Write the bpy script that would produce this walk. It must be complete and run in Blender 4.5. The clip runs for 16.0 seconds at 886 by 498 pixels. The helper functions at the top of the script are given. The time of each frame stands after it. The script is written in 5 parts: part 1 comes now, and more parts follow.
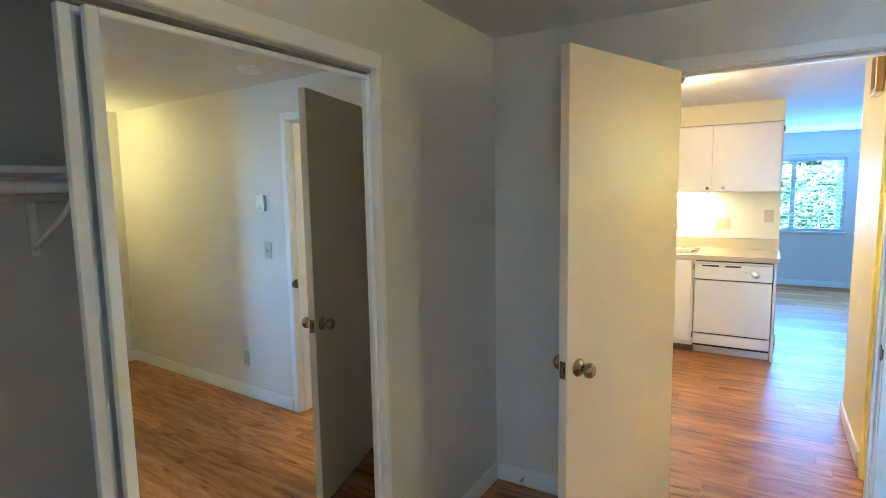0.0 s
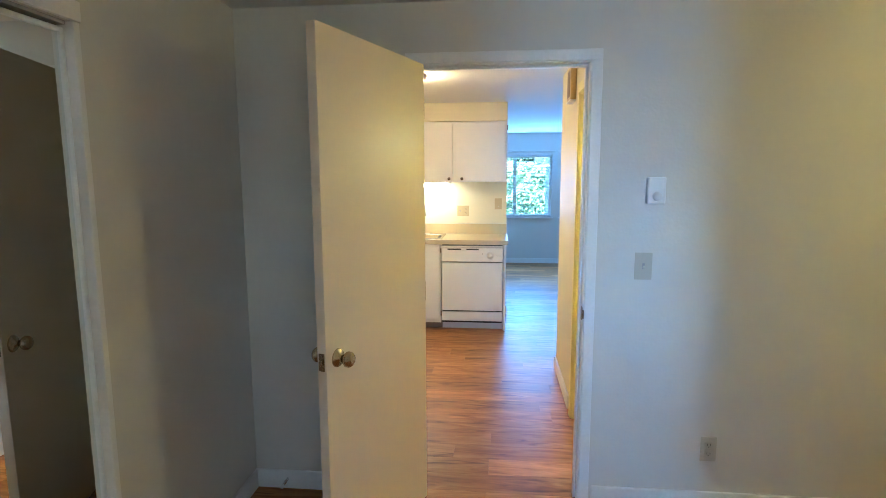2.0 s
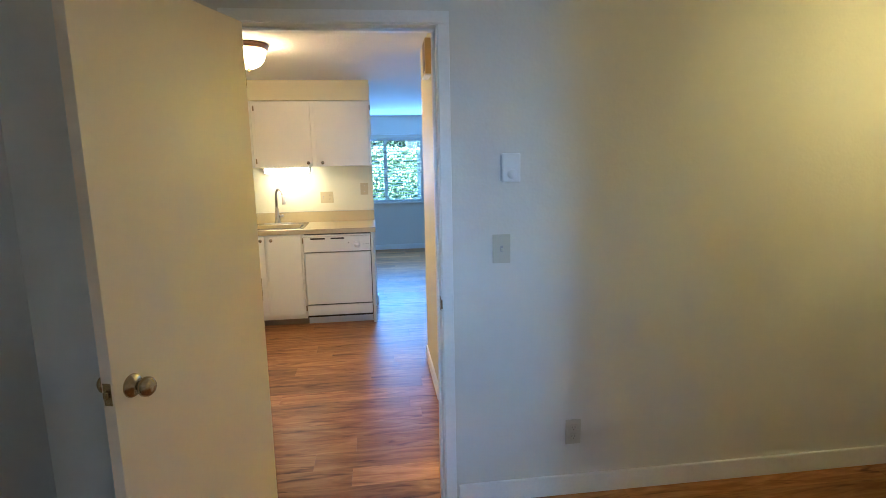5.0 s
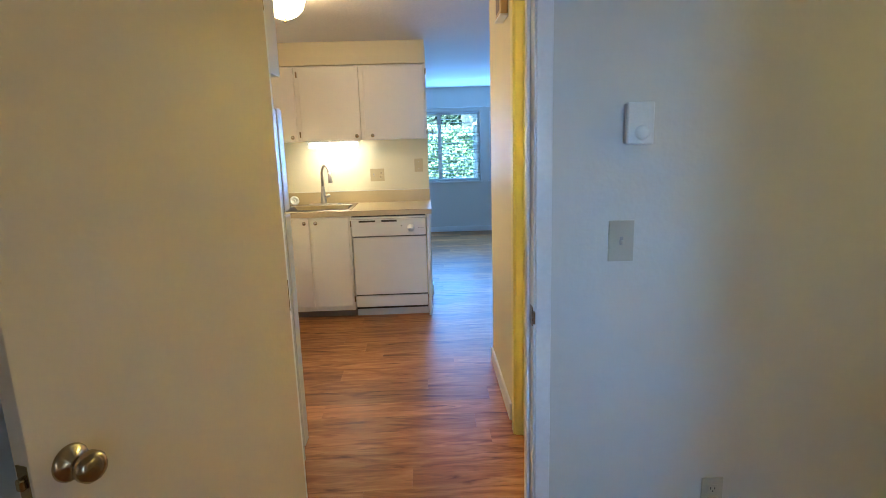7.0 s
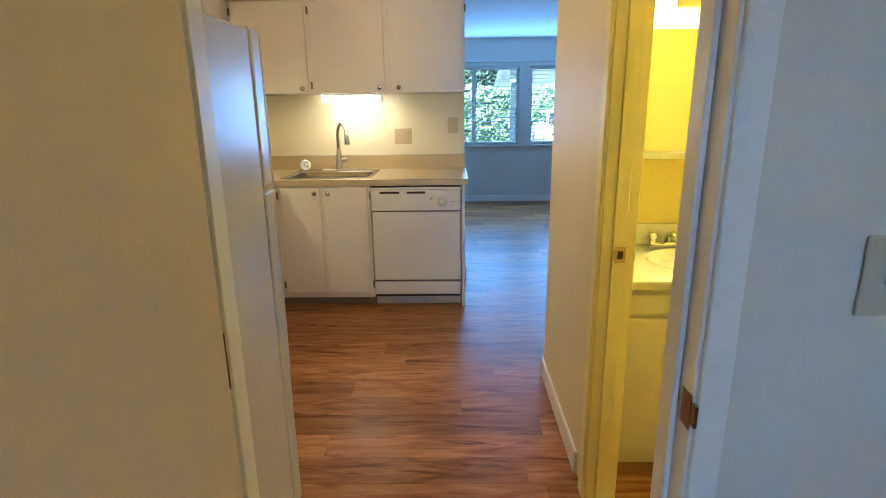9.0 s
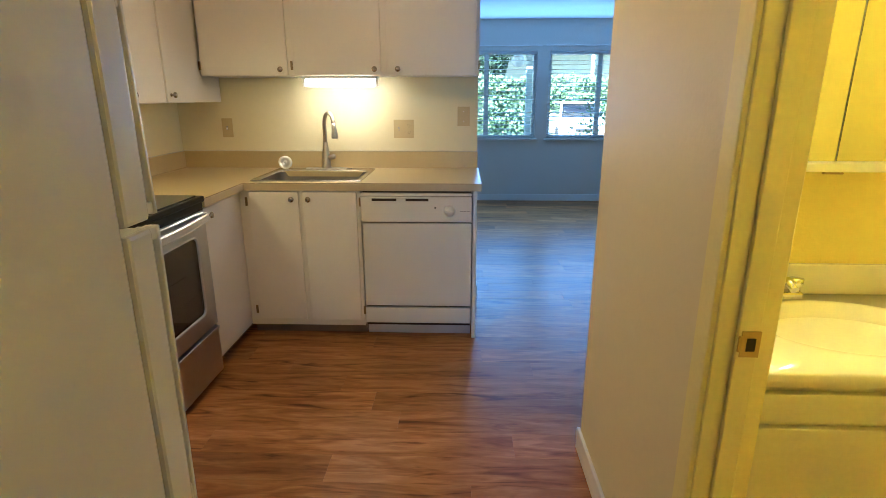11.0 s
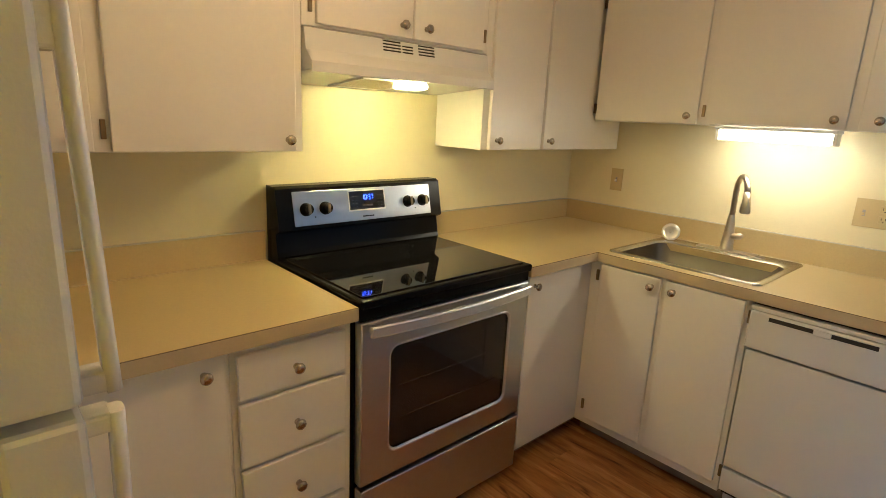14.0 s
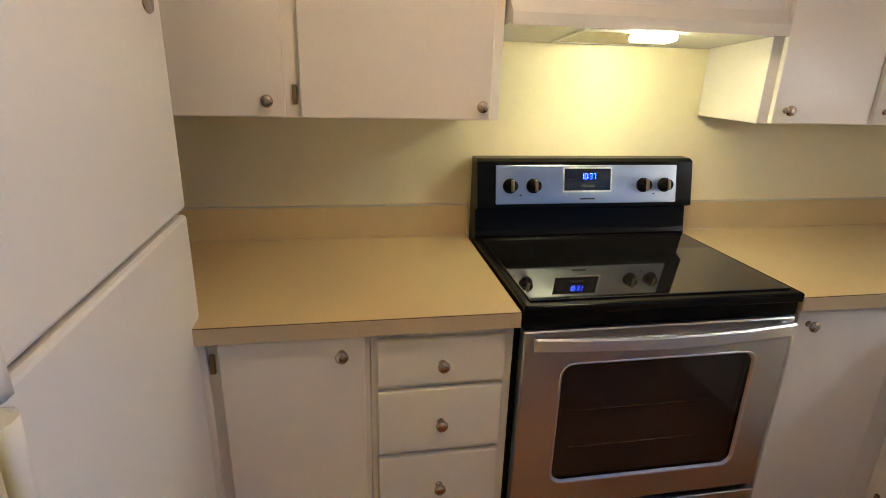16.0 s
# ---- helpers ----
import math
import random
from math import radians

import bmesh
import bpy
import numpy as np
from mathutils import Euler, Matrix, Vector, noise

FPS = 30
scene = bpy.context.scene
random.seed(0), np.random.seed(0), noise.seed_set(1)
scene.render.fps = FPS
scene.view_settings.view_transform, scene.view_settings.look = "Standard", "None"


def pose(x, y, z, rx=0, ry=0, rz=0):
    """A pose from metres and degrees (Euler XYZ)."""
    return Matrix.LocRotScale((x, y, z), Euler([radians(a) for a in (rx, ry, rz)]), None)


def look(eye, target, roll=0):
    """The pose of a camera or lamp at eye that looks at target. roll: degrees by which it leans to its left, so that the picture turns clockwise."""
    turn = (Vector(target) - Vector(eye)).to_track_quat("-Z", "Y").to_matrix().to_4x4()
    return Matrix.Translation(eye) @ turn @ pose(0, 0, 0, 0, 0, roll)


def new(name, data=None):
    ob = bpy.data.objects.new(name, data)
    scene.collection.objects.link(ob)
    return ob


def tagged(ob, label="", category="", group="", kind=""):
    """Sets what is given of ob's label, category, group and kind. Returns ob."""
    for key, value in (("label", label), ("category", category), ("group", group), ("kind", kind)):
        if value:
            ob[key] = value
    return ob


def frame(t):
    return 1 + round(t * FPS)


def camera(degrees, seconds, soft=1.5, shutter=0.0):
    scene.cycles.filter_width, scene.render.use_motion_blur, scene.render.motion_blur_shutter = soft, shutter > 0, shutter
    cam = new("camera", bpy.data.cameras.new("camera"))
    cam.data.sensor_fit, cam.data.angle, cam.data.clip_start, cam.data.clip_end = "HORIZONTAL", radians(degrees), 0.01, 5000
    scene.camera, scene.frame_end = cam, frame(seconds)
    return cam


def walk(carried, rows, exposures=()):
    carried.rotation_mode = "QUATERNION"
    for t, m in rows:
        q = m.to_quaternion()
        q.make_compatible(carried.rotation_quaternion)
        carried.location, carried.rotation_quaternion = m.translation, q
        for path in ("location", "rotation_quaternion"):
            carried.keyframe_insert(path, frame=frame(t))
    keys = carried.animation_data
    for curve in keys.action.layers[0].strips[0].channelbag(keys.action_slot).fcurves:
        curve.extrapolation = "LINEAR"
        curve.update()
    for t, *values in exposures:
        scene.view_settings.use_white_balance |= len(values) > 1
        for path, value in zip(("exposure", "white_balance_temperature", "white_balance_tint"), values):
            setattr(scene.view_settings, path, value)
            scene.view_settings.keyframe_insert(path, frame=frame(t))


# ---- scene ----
cam = camera(79.2, 16.0, 0.5)
PATH = [
    (0, (-0.106, 0.703, 1.539), (-1.137, 2.402, 1.314), -1.0),
    (0.5, (-0.131, 0.744, 1.536), (-0.957, 2.55, 1.297), -0.6),
    (1, (-0.131, 0.741, 1.531), (-0.748, 2.627, 1.287), -0.4),
    (1.5, (-0.122, 0.757, 1.529), (-0.524, 2.699, 1.273), -0.2),
    (2, (-0.114, 0.773, 1.521), (-0.31, 2.745, 1.253), -0.2),
    (2.5, (-0.101, 0.783, 1.518), (-0.118, 2.764, 1.243), -0.2),
    (3, (-0.09, 0.791, 1.517), (0.053, 2.766, 1.239), -0.3),
    (3.5, (-0.074, 0.798, 1.522), (0.213, 2.757, 1.239), -0.7),
    (6, (0.059, 1.281, 1.451), (0.195, 3.245, 1.098), -1.1),
    (6.5, (0.024, 1.429, 1.434), (0.099, 3.394, 1.067), -1.1),
    (7, (-0.028, 1.637, 1.425), (0.025, 3.598, 1.035), -1.7),
    (7.5, (-0.057, 1.824, 1.409), (-0.023, 3.781, 1.0), -1.7),
    (8, (-0.074, 2.01, 1.391), (-0.059, 3.96, 0.949), -1.7),
    (8.5, (-0.083, 2.198, 1.383), (-0.108, 4.138, 0.896), -1.2),
    (11, (-0.102, 3.078, 1.357), (-0.169, 5.0, 0.806), -0.1),
    (11.5, (-0.086, 3.231, 1.378), (-0.306, 5.152, 0.865), -0.3),
    (12, (-0.105, 3.372, 1.376), (-0.485, 5.278, 0.903), -0.0),
    (12.5, (-0.135, 3.505, 1.414), (-0.704, 5.362, 0.937), 0.4),
    (13, (-0.126, 3.629, 1.414), (-0.94, 5.389, 0.922), 0.7),
    (13.5, (-0.08, 3.76, 1.407), (-1.222, 5.327, 0.917), 1.4),
    (14, (-0.052, 3.866, 1.445), (-1.489, 5.172, 0.968), 2.7),
    (14.5, (-0.06, 3.952, 1.455), (-1.711, 4.968, 0.966), 3.7),
    (15, (-0.124, 4.057, 1.445), (-1.877, 4.848, 0.895), 3.7),
    (15.5, (-0.163, 4.159, 1.454), (-1.983, 4.726, 0.85), 2.8),
    (16, (-0.168, 4.258, 1.452), (-2.031, 4.604, 0.812), 1.7),
]
# the clip's camera settles from a brighter picture in the bedroom to a darker one in the kitchen
EXPOSURE = [(0, 4.50, 4650, 6), (0.5, 4.28, 4700, 8), (1.5, 4.16, 4700, 6), (3.5, 3.88, 4800, 8), (6, 3.66, 4820, 8), (8.5, 3.40, 4980, 9),
            (11, 3.14, 5050, 9), (12.4, 3.10, 5100, 12), (13.2, 3.10, 5200, 13), (14, 3.13, 5300, 8), (14.6, 3.14, 5050, 8), (15.2, 3.16, 4850, 10), (16, 3.16, 4600, 16)]
walk(cam, [(t, look(eye, target, roll)) for t, eye, target, roll in PATH], EXPOSURE)

# ---------------- world, sun, daylight ----------------
world = bpy.data.worlds.new("world")
scene.world = world
world.use_nodes = True
wn = world.node_tree
sky = wn.nodes.new("ShaderNodeTexSky")
sky.sky_type, sky.sun_disc = "NISHITA", False
sky.sun_elevation, sky.sun_rotation = radians(36), radians(213)
wn.links.new(sky.outputs[0], wn.nodes["Background"].inputs[0])
wn.nodes["Background"].inputs[1].default_value = 0.12

sun_data = bpy.data.lights.new("sun", "SUN")
sun_data.energy, sun_data.angle, sun_data.color = 5.0, radians(0.5), (1.0, 0.93, 0.82)
sun = new("sun", sun_data)
sun.matrix_world = look((-9, -14, 12), (0, 0, 0))

DAY = (0.27, 0.54, 1.0)


def area_light(name, eye, target, w, h, watts, color):
    data = bpy.data.lights.new(name, "AREA")
    data.shape, data.size, data.size_y, data.energy, data.color = "RECTANGLE", w, h, watts, color
    ob = new(name, data)
    ob.matrix_world = look(eye, target)
    return ob


area_light("daylight_living_a", (0.245, 9.97, 1.35), (0.245, 6.0, 1.9), 1.1, 1.0, 4.1, DAY)
area_light("daylight_living_b", (1.54, 9.97, 1.35), (1.54, 6.0, 1.9), 1.1, 1.0, 4.1, DAY)
area_light("daylight_bedroom", (0.40, -4.0, 1.85), (0.45, 3.1, 1.2), 0.32, 1.2, 5.9, (0.36, 0.62, 1.0))


# ---------------- materials ----------------
def mat(name, col, rough=0.5, metal=0.0, var=0.08, scale=5.0, bump=0.0, bscale=150.0, fine=0.05, emit=0.0, coat=0.0):
    """A paint, plastic or metal with broad and fine variation in colour and relief."""
    m = bpy.data.materials.new(name)
    m.use_nodes = True
    nt = m.node_tree
    b = nt.nodes["Principled BSDF"]
    tc = nt.nodes.new("ShaderNodeTexCoord")
    broad, small = nt.nodes.new("ShaderNodeTexNoise"), nt.nodes.new("ShaderNodeTexNoise")
    broad.inputs["Scale"].default_value, small.inputs["Scale"].default_value = scale, scale * 22
    broad.inputs["Detail"].default_value, small.inputs["Detail"].default_value = 4, 2
    for n in (broad, small):
        nt.links.new(tc.outputs["Object"], n.inputs["Vector"])
    mix = nt.nodes.new("ShaderNodeMix")
    mix.data_type = "RGBA"
    mix.inputs["A"].default_value = (*[c * (1 - var) for c in col], 1)
    mix.inputs["B"].default_value = (*[min(1, c * (1 + var)) for c in col], 1)
    nt.links.new(broad.outputs["Fac"], mix.inputs["Factor"])
    mix2 = nt.nodes.new("ShaderNodeMix")
    mix2.data_type, mix2.blend_type = "RGBA", "MULTIPLY"
    mix2.inputs["Factor"].default_value = 1.0
    ramp = nt.nodes.new("ShaderNodeMapRange")
    ramp.inputs["To Min"].default_value, ramp.inputs["To Max"].default_value = 1 - fine, 1 + fine
    nt.links.new(small.outputs["Fac"], ramp.inputs["Value"])
    nt.links.new(mix.outputs["Result"], mix2.inputs["A"])
    nt.links.new(ramp.outputs["Result"], mix2.inputs["B"])
    nt.links.new(mix2.outputs["Result"], b.inputs["Base Color"])
    rr = nt.nodes.new("ShaderNodeMapRange")
    rr.inputs["To Min"].default_value, rr.inputs["To Max"].default_value = rough * 0.85, min(1, rough * 1.15)
    nt.links.new(broad.outputs["Fac"], rr.inputs["Value"])
    nt.links.new(rr.outputs["Result"], b.inputs["Roughness"])
    b.inputs["Metallic"].default_value = metal
    b.inputs["Coat Weight"].default_value = coat
    if bump:
        bn, bu = nt.nodes.new("ShaderNodeTexNoise"), nt.nodes.new("ShaderNodeBump")
        bn.inputs["Scale"].default_value, bn.inputs["Detail"].default_value = bscale, 3
        bu.inputs["Strength"].default_value, bu.inputs["Distance"].default_value = bump, 0.004
        nt.links.new(tc.outputs["Object"], bn.inputs["Vector"])
        nt.links.new(bn.outputs["Fac"], bu.inputs["Height"])
        nt.links.new(bu.outputs["Normal"], b.inputs["Normal"])
    if emit:
        b.inputs["Emission Color"].default_value = (*col, 1)
        b.inputs["Emission Strength"].default_value = emit
    return m


def brushed(name, col, rough, axis):
    """Brushed steel with fine streaks along an axis (0 x, 1 y, 2 z)."""
    m = mat(name, col, rough, 1.0, 0.05, 3.0)
    nt = m.node_tree
    tc, mp, nz, bu = (nt.nodes.new("ShaderNode" + k) for k in ("TexCoord", "Mapping", "TexNoise", "Bump"))
    sc = [260, 260, 260]
    sc[axis] = 4
    mp.inputs["Scale"].default_value = sc
    nz.inputs["Scale"].default_value = 3.0
    bu.inputs["Strength"].default_value, bu.inputs["Distance"].default_value = 0.12, 0.001
    nt.links.new(tc.outputs["Object"], mp.inputs["Vector"])
    nt.links.new(mp.outputs["Vector"], nz.inputs["Vector"])
    nt.links.new(nz.outputs["Fac"], bu.inputs["Height"])
    nt.links.new(bu.outputs["Normal"], nt.nodes["Principled BSDF"].inputs["Normal"])
    return m


def wood(name):
    """Vinyl plank: streaked brown wood print, each plank of its own tone."""
    m = bpy.data.materials.new(name)
    m.use_nodes = True
    nt = m.node_tree
    b = nt.nodes["Principled BSDF"]
    tc, oi, mp, add = (nt.nodes.new("ShaderNode" + k) for k in ("TexCoord", "ObjectInfo", "Mapping", "VectorMath"))
    comb = nt.nodes.new("ShaderNodeCombineXYZ")
    mul = nt.nodes.new("ShaderNodeMath")
    mul.operation, mul.inputs[1].default_value = "MULTIPLY", 37.0
    nt.links.new(oi.outputs["Random"], mul.inputs[0])
    for k in ("X", "Y", "Z"):
        nt.links.new(mul.outputs[0], comb.inputs[k])
    nt.links.new(tc.outputs["Object"], add.inputs[0])
    nt.links.new(comb.outputs[0], add.inputs[1])
    nt.links.new(add.outputs[0], mp.inputs["Vector"])
    mp.inputs["Scale"].default_value = (1.3, 8.5, 1.0)
    fig, streak, pore, wear = (nt.nodes.new("ShaderNodeTexNoise") for _ in range(4))
    for n, sc, det, dist in ((fig, 1.8, 3, 1.6), (streak, 2.3, 4, 1.3), (pore, 16.0, 3, 0.2), (wear, 3.0, 2, 0.0)):
        n.inputs["Scale"].default_value, n.inputs["Detail"].default_value, n.inputs["Distortion"].default_value = sc, det, dist
        nt.links.new((add if n is wear else mp).outputs[0], n.inputs["Vector"])

    def toned(fac, stops):
        cr = nt.nodes.new("ShaderNodeValToRGB")
        e = cr.color_ramp.elements
        e[0].position, e[0].color = stops[0][0], (*stops[0][1], 1)
        e[1].position, e[1].color = stops[-1][0], (*stops[-1][1], 1)
        for p, c in stops[1:-1]:
            e.new(p).color = (*c, 1)
        nt.links.new(fac, cr.inputs["Fac"])
        return cr.outputs["Color"]

    def times(a, b):
        mx = nt.nodes.new("ShaderNodeMix")
        mx.data_type, mx.blend_type = "RGBA", "MULTIPLY"
        mx.inputs["Factor"].default_value = 1.0
        nt.links.new(a, mx.inputs["A"])
        nt.links.new(b, mx.inputs["B"])
        return mx.outputs["Result"]

    body = toned(fig.outputs["Fac"], ((0.32, (0.250, 0.098, 0.027)), (0.50, (0.370, 0.165, 0.050)), (0.68, (0.480, 0.240, 0.083))))
    dark = toned(streak.outputs["Fac"], ((0.28, (0.34, 0.27, 0.23)), (0.37, (0.76, 0.71, 0.68)), (0.46, (1.0, 1.0, 1.0))))
    grain = toned(pore.outputs["Fac"], ((0.30, (0.88, 0.87, 0.86)), (0.62, (1.04, 1.04, 1.04))))
    hsv, vr = nt.nodes.new("ShaderNodeHueSaturation"), nt.nodes.new("ShaderNodeMapRange")
    vr.inputs["To Min"].default_value, vr.inputs["To Max"].default_value = 0.70, 1.28
    nt.links.new(oi.outputs["Random"], vr.inputs["Value"])
    nt.links.new(vr.outputs["Result"], hsv.inputs["Value"])
    nt.links.new(times(times(body, dark), grain), hsv.inputs["Color"])
    nt.links.new(hsv.outputs["Color"], b.inputs["Base Color"])
    rr = nt.nodes.new("ShaderNodeMapRange")
    rr.inputs["To Min"].default_value, rr.inputs["To Max"].default_value = 0.30, 0.42
    nt.links.new(wear.outputs["Fac"], rr.inputs["Value"])
    nt.links.new(rr.outputs["Result"], b.inputs["Roughness"])
    b.inputs["Specular IOR Level"].default_value = 0.16
    bu = nt.nodes.new("ShaderNodeBump")
    bu.inputs["Strength"].default_value, bu.inputs["Distance"].default_value = 0.16, 0.002
    nt.links.new(pore.outputs["Fac"], bu.inputs["Height"])
    nt.links.new(bu.outputs["Normal"], b.inputs["Normal"])
    return m


def glowing(name, col, strength):
    m = bpy.data.materials.new(name)
    m.use_nodes = True
    b = m.node_tree.nodes["Principled BSDF"]
    b.inputs["Base Color"].default_value = (0.9, 0.9, 0.88, 1)
    b.inputs["Emission Color"].default_value = (*col, 1)
    b.inputs["Emission Strength"].default_value = strength
    return m


def glass(name, tint=(1, 1, 1), rough=0.0):
    m = bpy.data.materials.new(name)
    m.use_nodes = True
    b = m.node_tree.nodes["Principled BSDF"]
    b.inputs["Base Color"].default_value = (*tint, 1)
    b.inputs["Roughness"].default_value = rough
    b.inputs["Transmission Weight"].default_value = 1.0
    b.inputs["IOR"].default_value = 1.05
    return m


M_WALL = mat("wall_paint", (0.70, 0.67, 0.60), 0.55, 0, 0.03, 1.5, 0.24, 75, 0.02)
M_BATH = mat("bath_paint", (0.80, 0.69, 0.12), 0.5, 0, 0.04, 1.5, 0.3, 120, 0.02)
M_CREAM = mat("cream_wall_paint", (0.755, 0.685, 0.445), 0.5, 0, 0.03, 1.5, 0.18, 100, 0.02)
M_YTRIM = mat("yellow_trim_paint", (0.84, 0.76, 0.33), 0.4, 0, 0.04, 4, 0.1, 60)
M_CEIL = mat("ceiling_texture", (0.76, 0.74, 0.70), 0.85, 0, 0.04, 3, 0.9, 55, 0.04)
M_TRIM = mat("white_trim_paint", (0.84, 0.825, 0.79), 0.38, 0, 0.03, 4, 0.1, 60)
M_DOOR = mat("door_paint", (0.73, 0.605, 0.455), 0.42, 0, 0.03, 3, 0.15, 90, 0.02)
M_CAB = mat("cabinet_paint", (0.76, 0.73, 0.675), 0.33, 0, 0.03, 3, 0.12, 40, 0.02)
M_LAM = mat("beige_laminate", (0.53, 0.415, 0.20), 0.34, 0, 0.05, 6, 0.03, 300, 0.06)
M_LAMEDGE = mat("laminate_edge_band", (0.50, 0.41, 0.265), 0.36, 0, 0.05, 6, 0, 0, 0.05)
M_SEAM = mat("dark_laminate_seam", (0.13, 0.085, 0.045), 0.5, 0, 0.2, 12)
M_CAULK = mat("glossy_joint_bead", (0.58, 0.48, 0.28), 0.12, 0, 0.06, 12)
# toe kick paint darkened to stand for the shade under the cabinets
M_KICK = mat("shade_dark_toe_kick", (0.24, 0.19, 0.15), 0.6, 0, 0.2, 9)
M_APPL = mat("appliance_white", (0.69, 0.68, 0.66), 0.25, 0, 0.02, 4, 0.07, 260, 0.01)
M_PLAS = mat("white_plastic", (0.84, 0.83, 0.79), 0.3, 0, 0.02, 9)
# grey for the thermostat's left side, its shade put into the colour
M_SIDE = mat("side_shade_grey", (0.55, 0.55, 0.54), 0.45, 0, 0.03, 9)
M_IVORY = mat("ivory_plastic", (0.53, 0.49, 0.38), 0.35, 0, 0.03, 9)
M_BLACK = mat("black_enamel", (0.005, 0.005, 0.005), 0.22, 0, 0.2, 6)
M_GLASSTOP = mat("black_glass", (0.008, 0.008, 0.009), 0.04, 0, 0.2, 6, coat=0.6)
M_GAP = mat("dark_gap", (0.03, 0.026, 0.022), 0.8, 0, 0.2, 9)
M_STEEL_Y = brushed("brushed_steel_across", (0.57, 0.60, 0.64), 0.30, 1)
# sink steel darkened for the shade inside the bowl; the rim has a lighter copy
M_STEEL_X = brushed("shade_darkened_sink_steel", (0.22, 0.20, 0.165), 0.40, 0)
M_STEEL_RIM = brushed("polished_steel_rim", (0.52, 0.50, 0.46), 0.26, 0)
M_HANDLE = brushed("satin_steel_handle", (0.74, 0.75, 0.77), 0.42, 1)
M_NICKEL = mat("satin_nickel", (0.43, 0.37, 0.30), 0.23, 1.0, 0.08, 20)
M_FAUCET = mat("brushed_nickel", (0.55, 0.49, 0.40), 0.37, 1.0, 0.06, 20)
M_STRAINER = mat("scuffed_steel", (0.82, 0.81, 0.78), 0.32, 1.0, 0.05, 40)
M_HINGE = mat("tarnished_hinge", (0.24, 0.18, 0.11), 0.34, 1.0, 0.15, 30)
M_BRASS = mat("old_brass", (0.50, 0.36, 0.16), 0.35, 1.0, 0.15, 20)
M_BRONZE = mat("bronze_paint", (0.16, 0.09, 0.05), 0.4, 0.6, 0.15, 20)
M_CHROME = mat("chrome", (0.75, 0.75, 0.75), 0.08, 1.0, 0.02, 9)
M_ALU = mat("window_vinyl", (0.82, 0.84, 0.85), 0.4, 0, 0.03, 6)
M_MIRROR = mat("mirror_silver", (0.86, 0.88, 0.86), 0.01, 1.0, 0.01, 3, fine=0.005)
M_GLASS = glass("window_glass", (0.84, 0.97, 1.0))
M_FLOOR = wood("vinyl_plank")
M_DARKFLOOR = mat("plank_joint", (0.10, 0.045, 0.018), 0.7, 0, 0.2, 9)
M_PORC = mat("cultured_marble", (0.76, 0.72, 0.60), 0.15, 0, 0.06, 12, coat=0.3)

M_OVENGLASS = glass("oven_glass", (0.50, 0.44, 0.40), 0.02)
M_OVENGLASS.node_tree.nodes["Principled BSDF"].inputs["IOR"].default_value = 1.4
M_BLACK.node_tree.nodes["Principled BSDF"].inputs["Specular IOR Level"].default_value = 0.12
M_OVENBACK = mat("oven_enamel", (0.075, 0.055, 0.048), 0.5, 0, 0.3, 8, 0, 0, 0.2)
M_BRASSY = mat("knob_grip", (0.20, 0.16, 0.10), 0.3, 0.5, 0.1, 20)
M_GASKET = mat("grey_gasket", (0.35, 0.34, 0.32), 0.6, 0, 0.05, 9)
M_BLUE = glowing("blue_digits", (0.012, 0.07, 1.0), 1.0)
M_HOODLAMP = glowing("hood_lamp", (1.0, 0.76, 0.27), 19.0)
M_TUBE = glowing("fluorescent_tube", (1.0, 0.80, 0.52), 4.4)
M_DOME = glowing("frosted_bowl", (1.0, 0.595, 0.225), 6.7)
M_BATHBULB = glowing("bath_bulb", (1.0, 0.78, 0.26), 10.5)
M_SCONCE = glowing("lamp_shade_glow", (1.0, 0.70, 0.20), 4.2)

M_KNOB = mat("antique_brass_nickel", (0.40, 0.31, 0.19), 0.24, 1.0, 0.12, 25)
M_ALMOND = mat("almond_plastic", (0.55, 0.44, 0.22), 0.35, 0, 0.03, 9)
M_BATHCAB = mat("cream_cabinet_paint", (0.76, 0.72, 0.60), 0.35, 0, 0.03, 4, 0.1, 60)
M_BLIND = mat("blind_vinyl", (0.86, 0.86, 0.85), 0.4, 0, 0.02, 9)
blind_tree = M_BLIND.node_tree
blind_mix, blind_back = blind_tree.nodes.new("ShaderNodeMixShader"), blind_tree.nodes.new("ShaderNodeBsdfTranslucent")
blind_back.inputs["Color"].default_value, blind_mix.inputs["Fac"].default_value = (0.80, 0.84, 0.86, 1), 0.40
blind_tree.links.new(blind_tree.nodes["Principled BSDF"].outputs[0], blind_mix.inputs[1])
blind_tree.links.new(blind_back.outputs[0], blind_mix.inputs[2])
blind_tree.links.new(blind_mix.outputs[0], blind_tree.nodes["Material Output"].inputs["Surface"])
M_GRASS = mat("dry_ground", (0.22, 0.22, 0.16), 0.9, 0, 0.35, 0.8, 0.5, 40, 0.25)
M_LEAF = mat("leaves", (0.12, 0.19, 0.08), 0.5, 0, 0.45, 1.5, 0, 0, 0.25)
M_HEDGECORE = mat("hedge_inside", (0.11, 0.17, 0.09), 0.7, 0, 0.4, 3, 0, 0, 0.3)
# darker leaf copy: the crown's shade is put into its colour
M_LEAFDARK = mat("shade_darkened_leaves", (0.035, 0.065, 0.035), 0.8, 0, 0.4, 6)
M_BARK = mat("bark", (0.09, 0.065, 0.045), 0.9, 0, 0.3, 6, 0.6, 40, 0.2)
M_SHED = mat("pale_shed_paint", (0.55, 0.62, 0.62), 0.7, 0, 0.05, 0.8, 0.2, 20, 0.05)
M_CARPAINT = mat("white_car_paint", (0.80, 0.80, 0.80), 0.25, 0, 0.02, 3, coat=0.6)


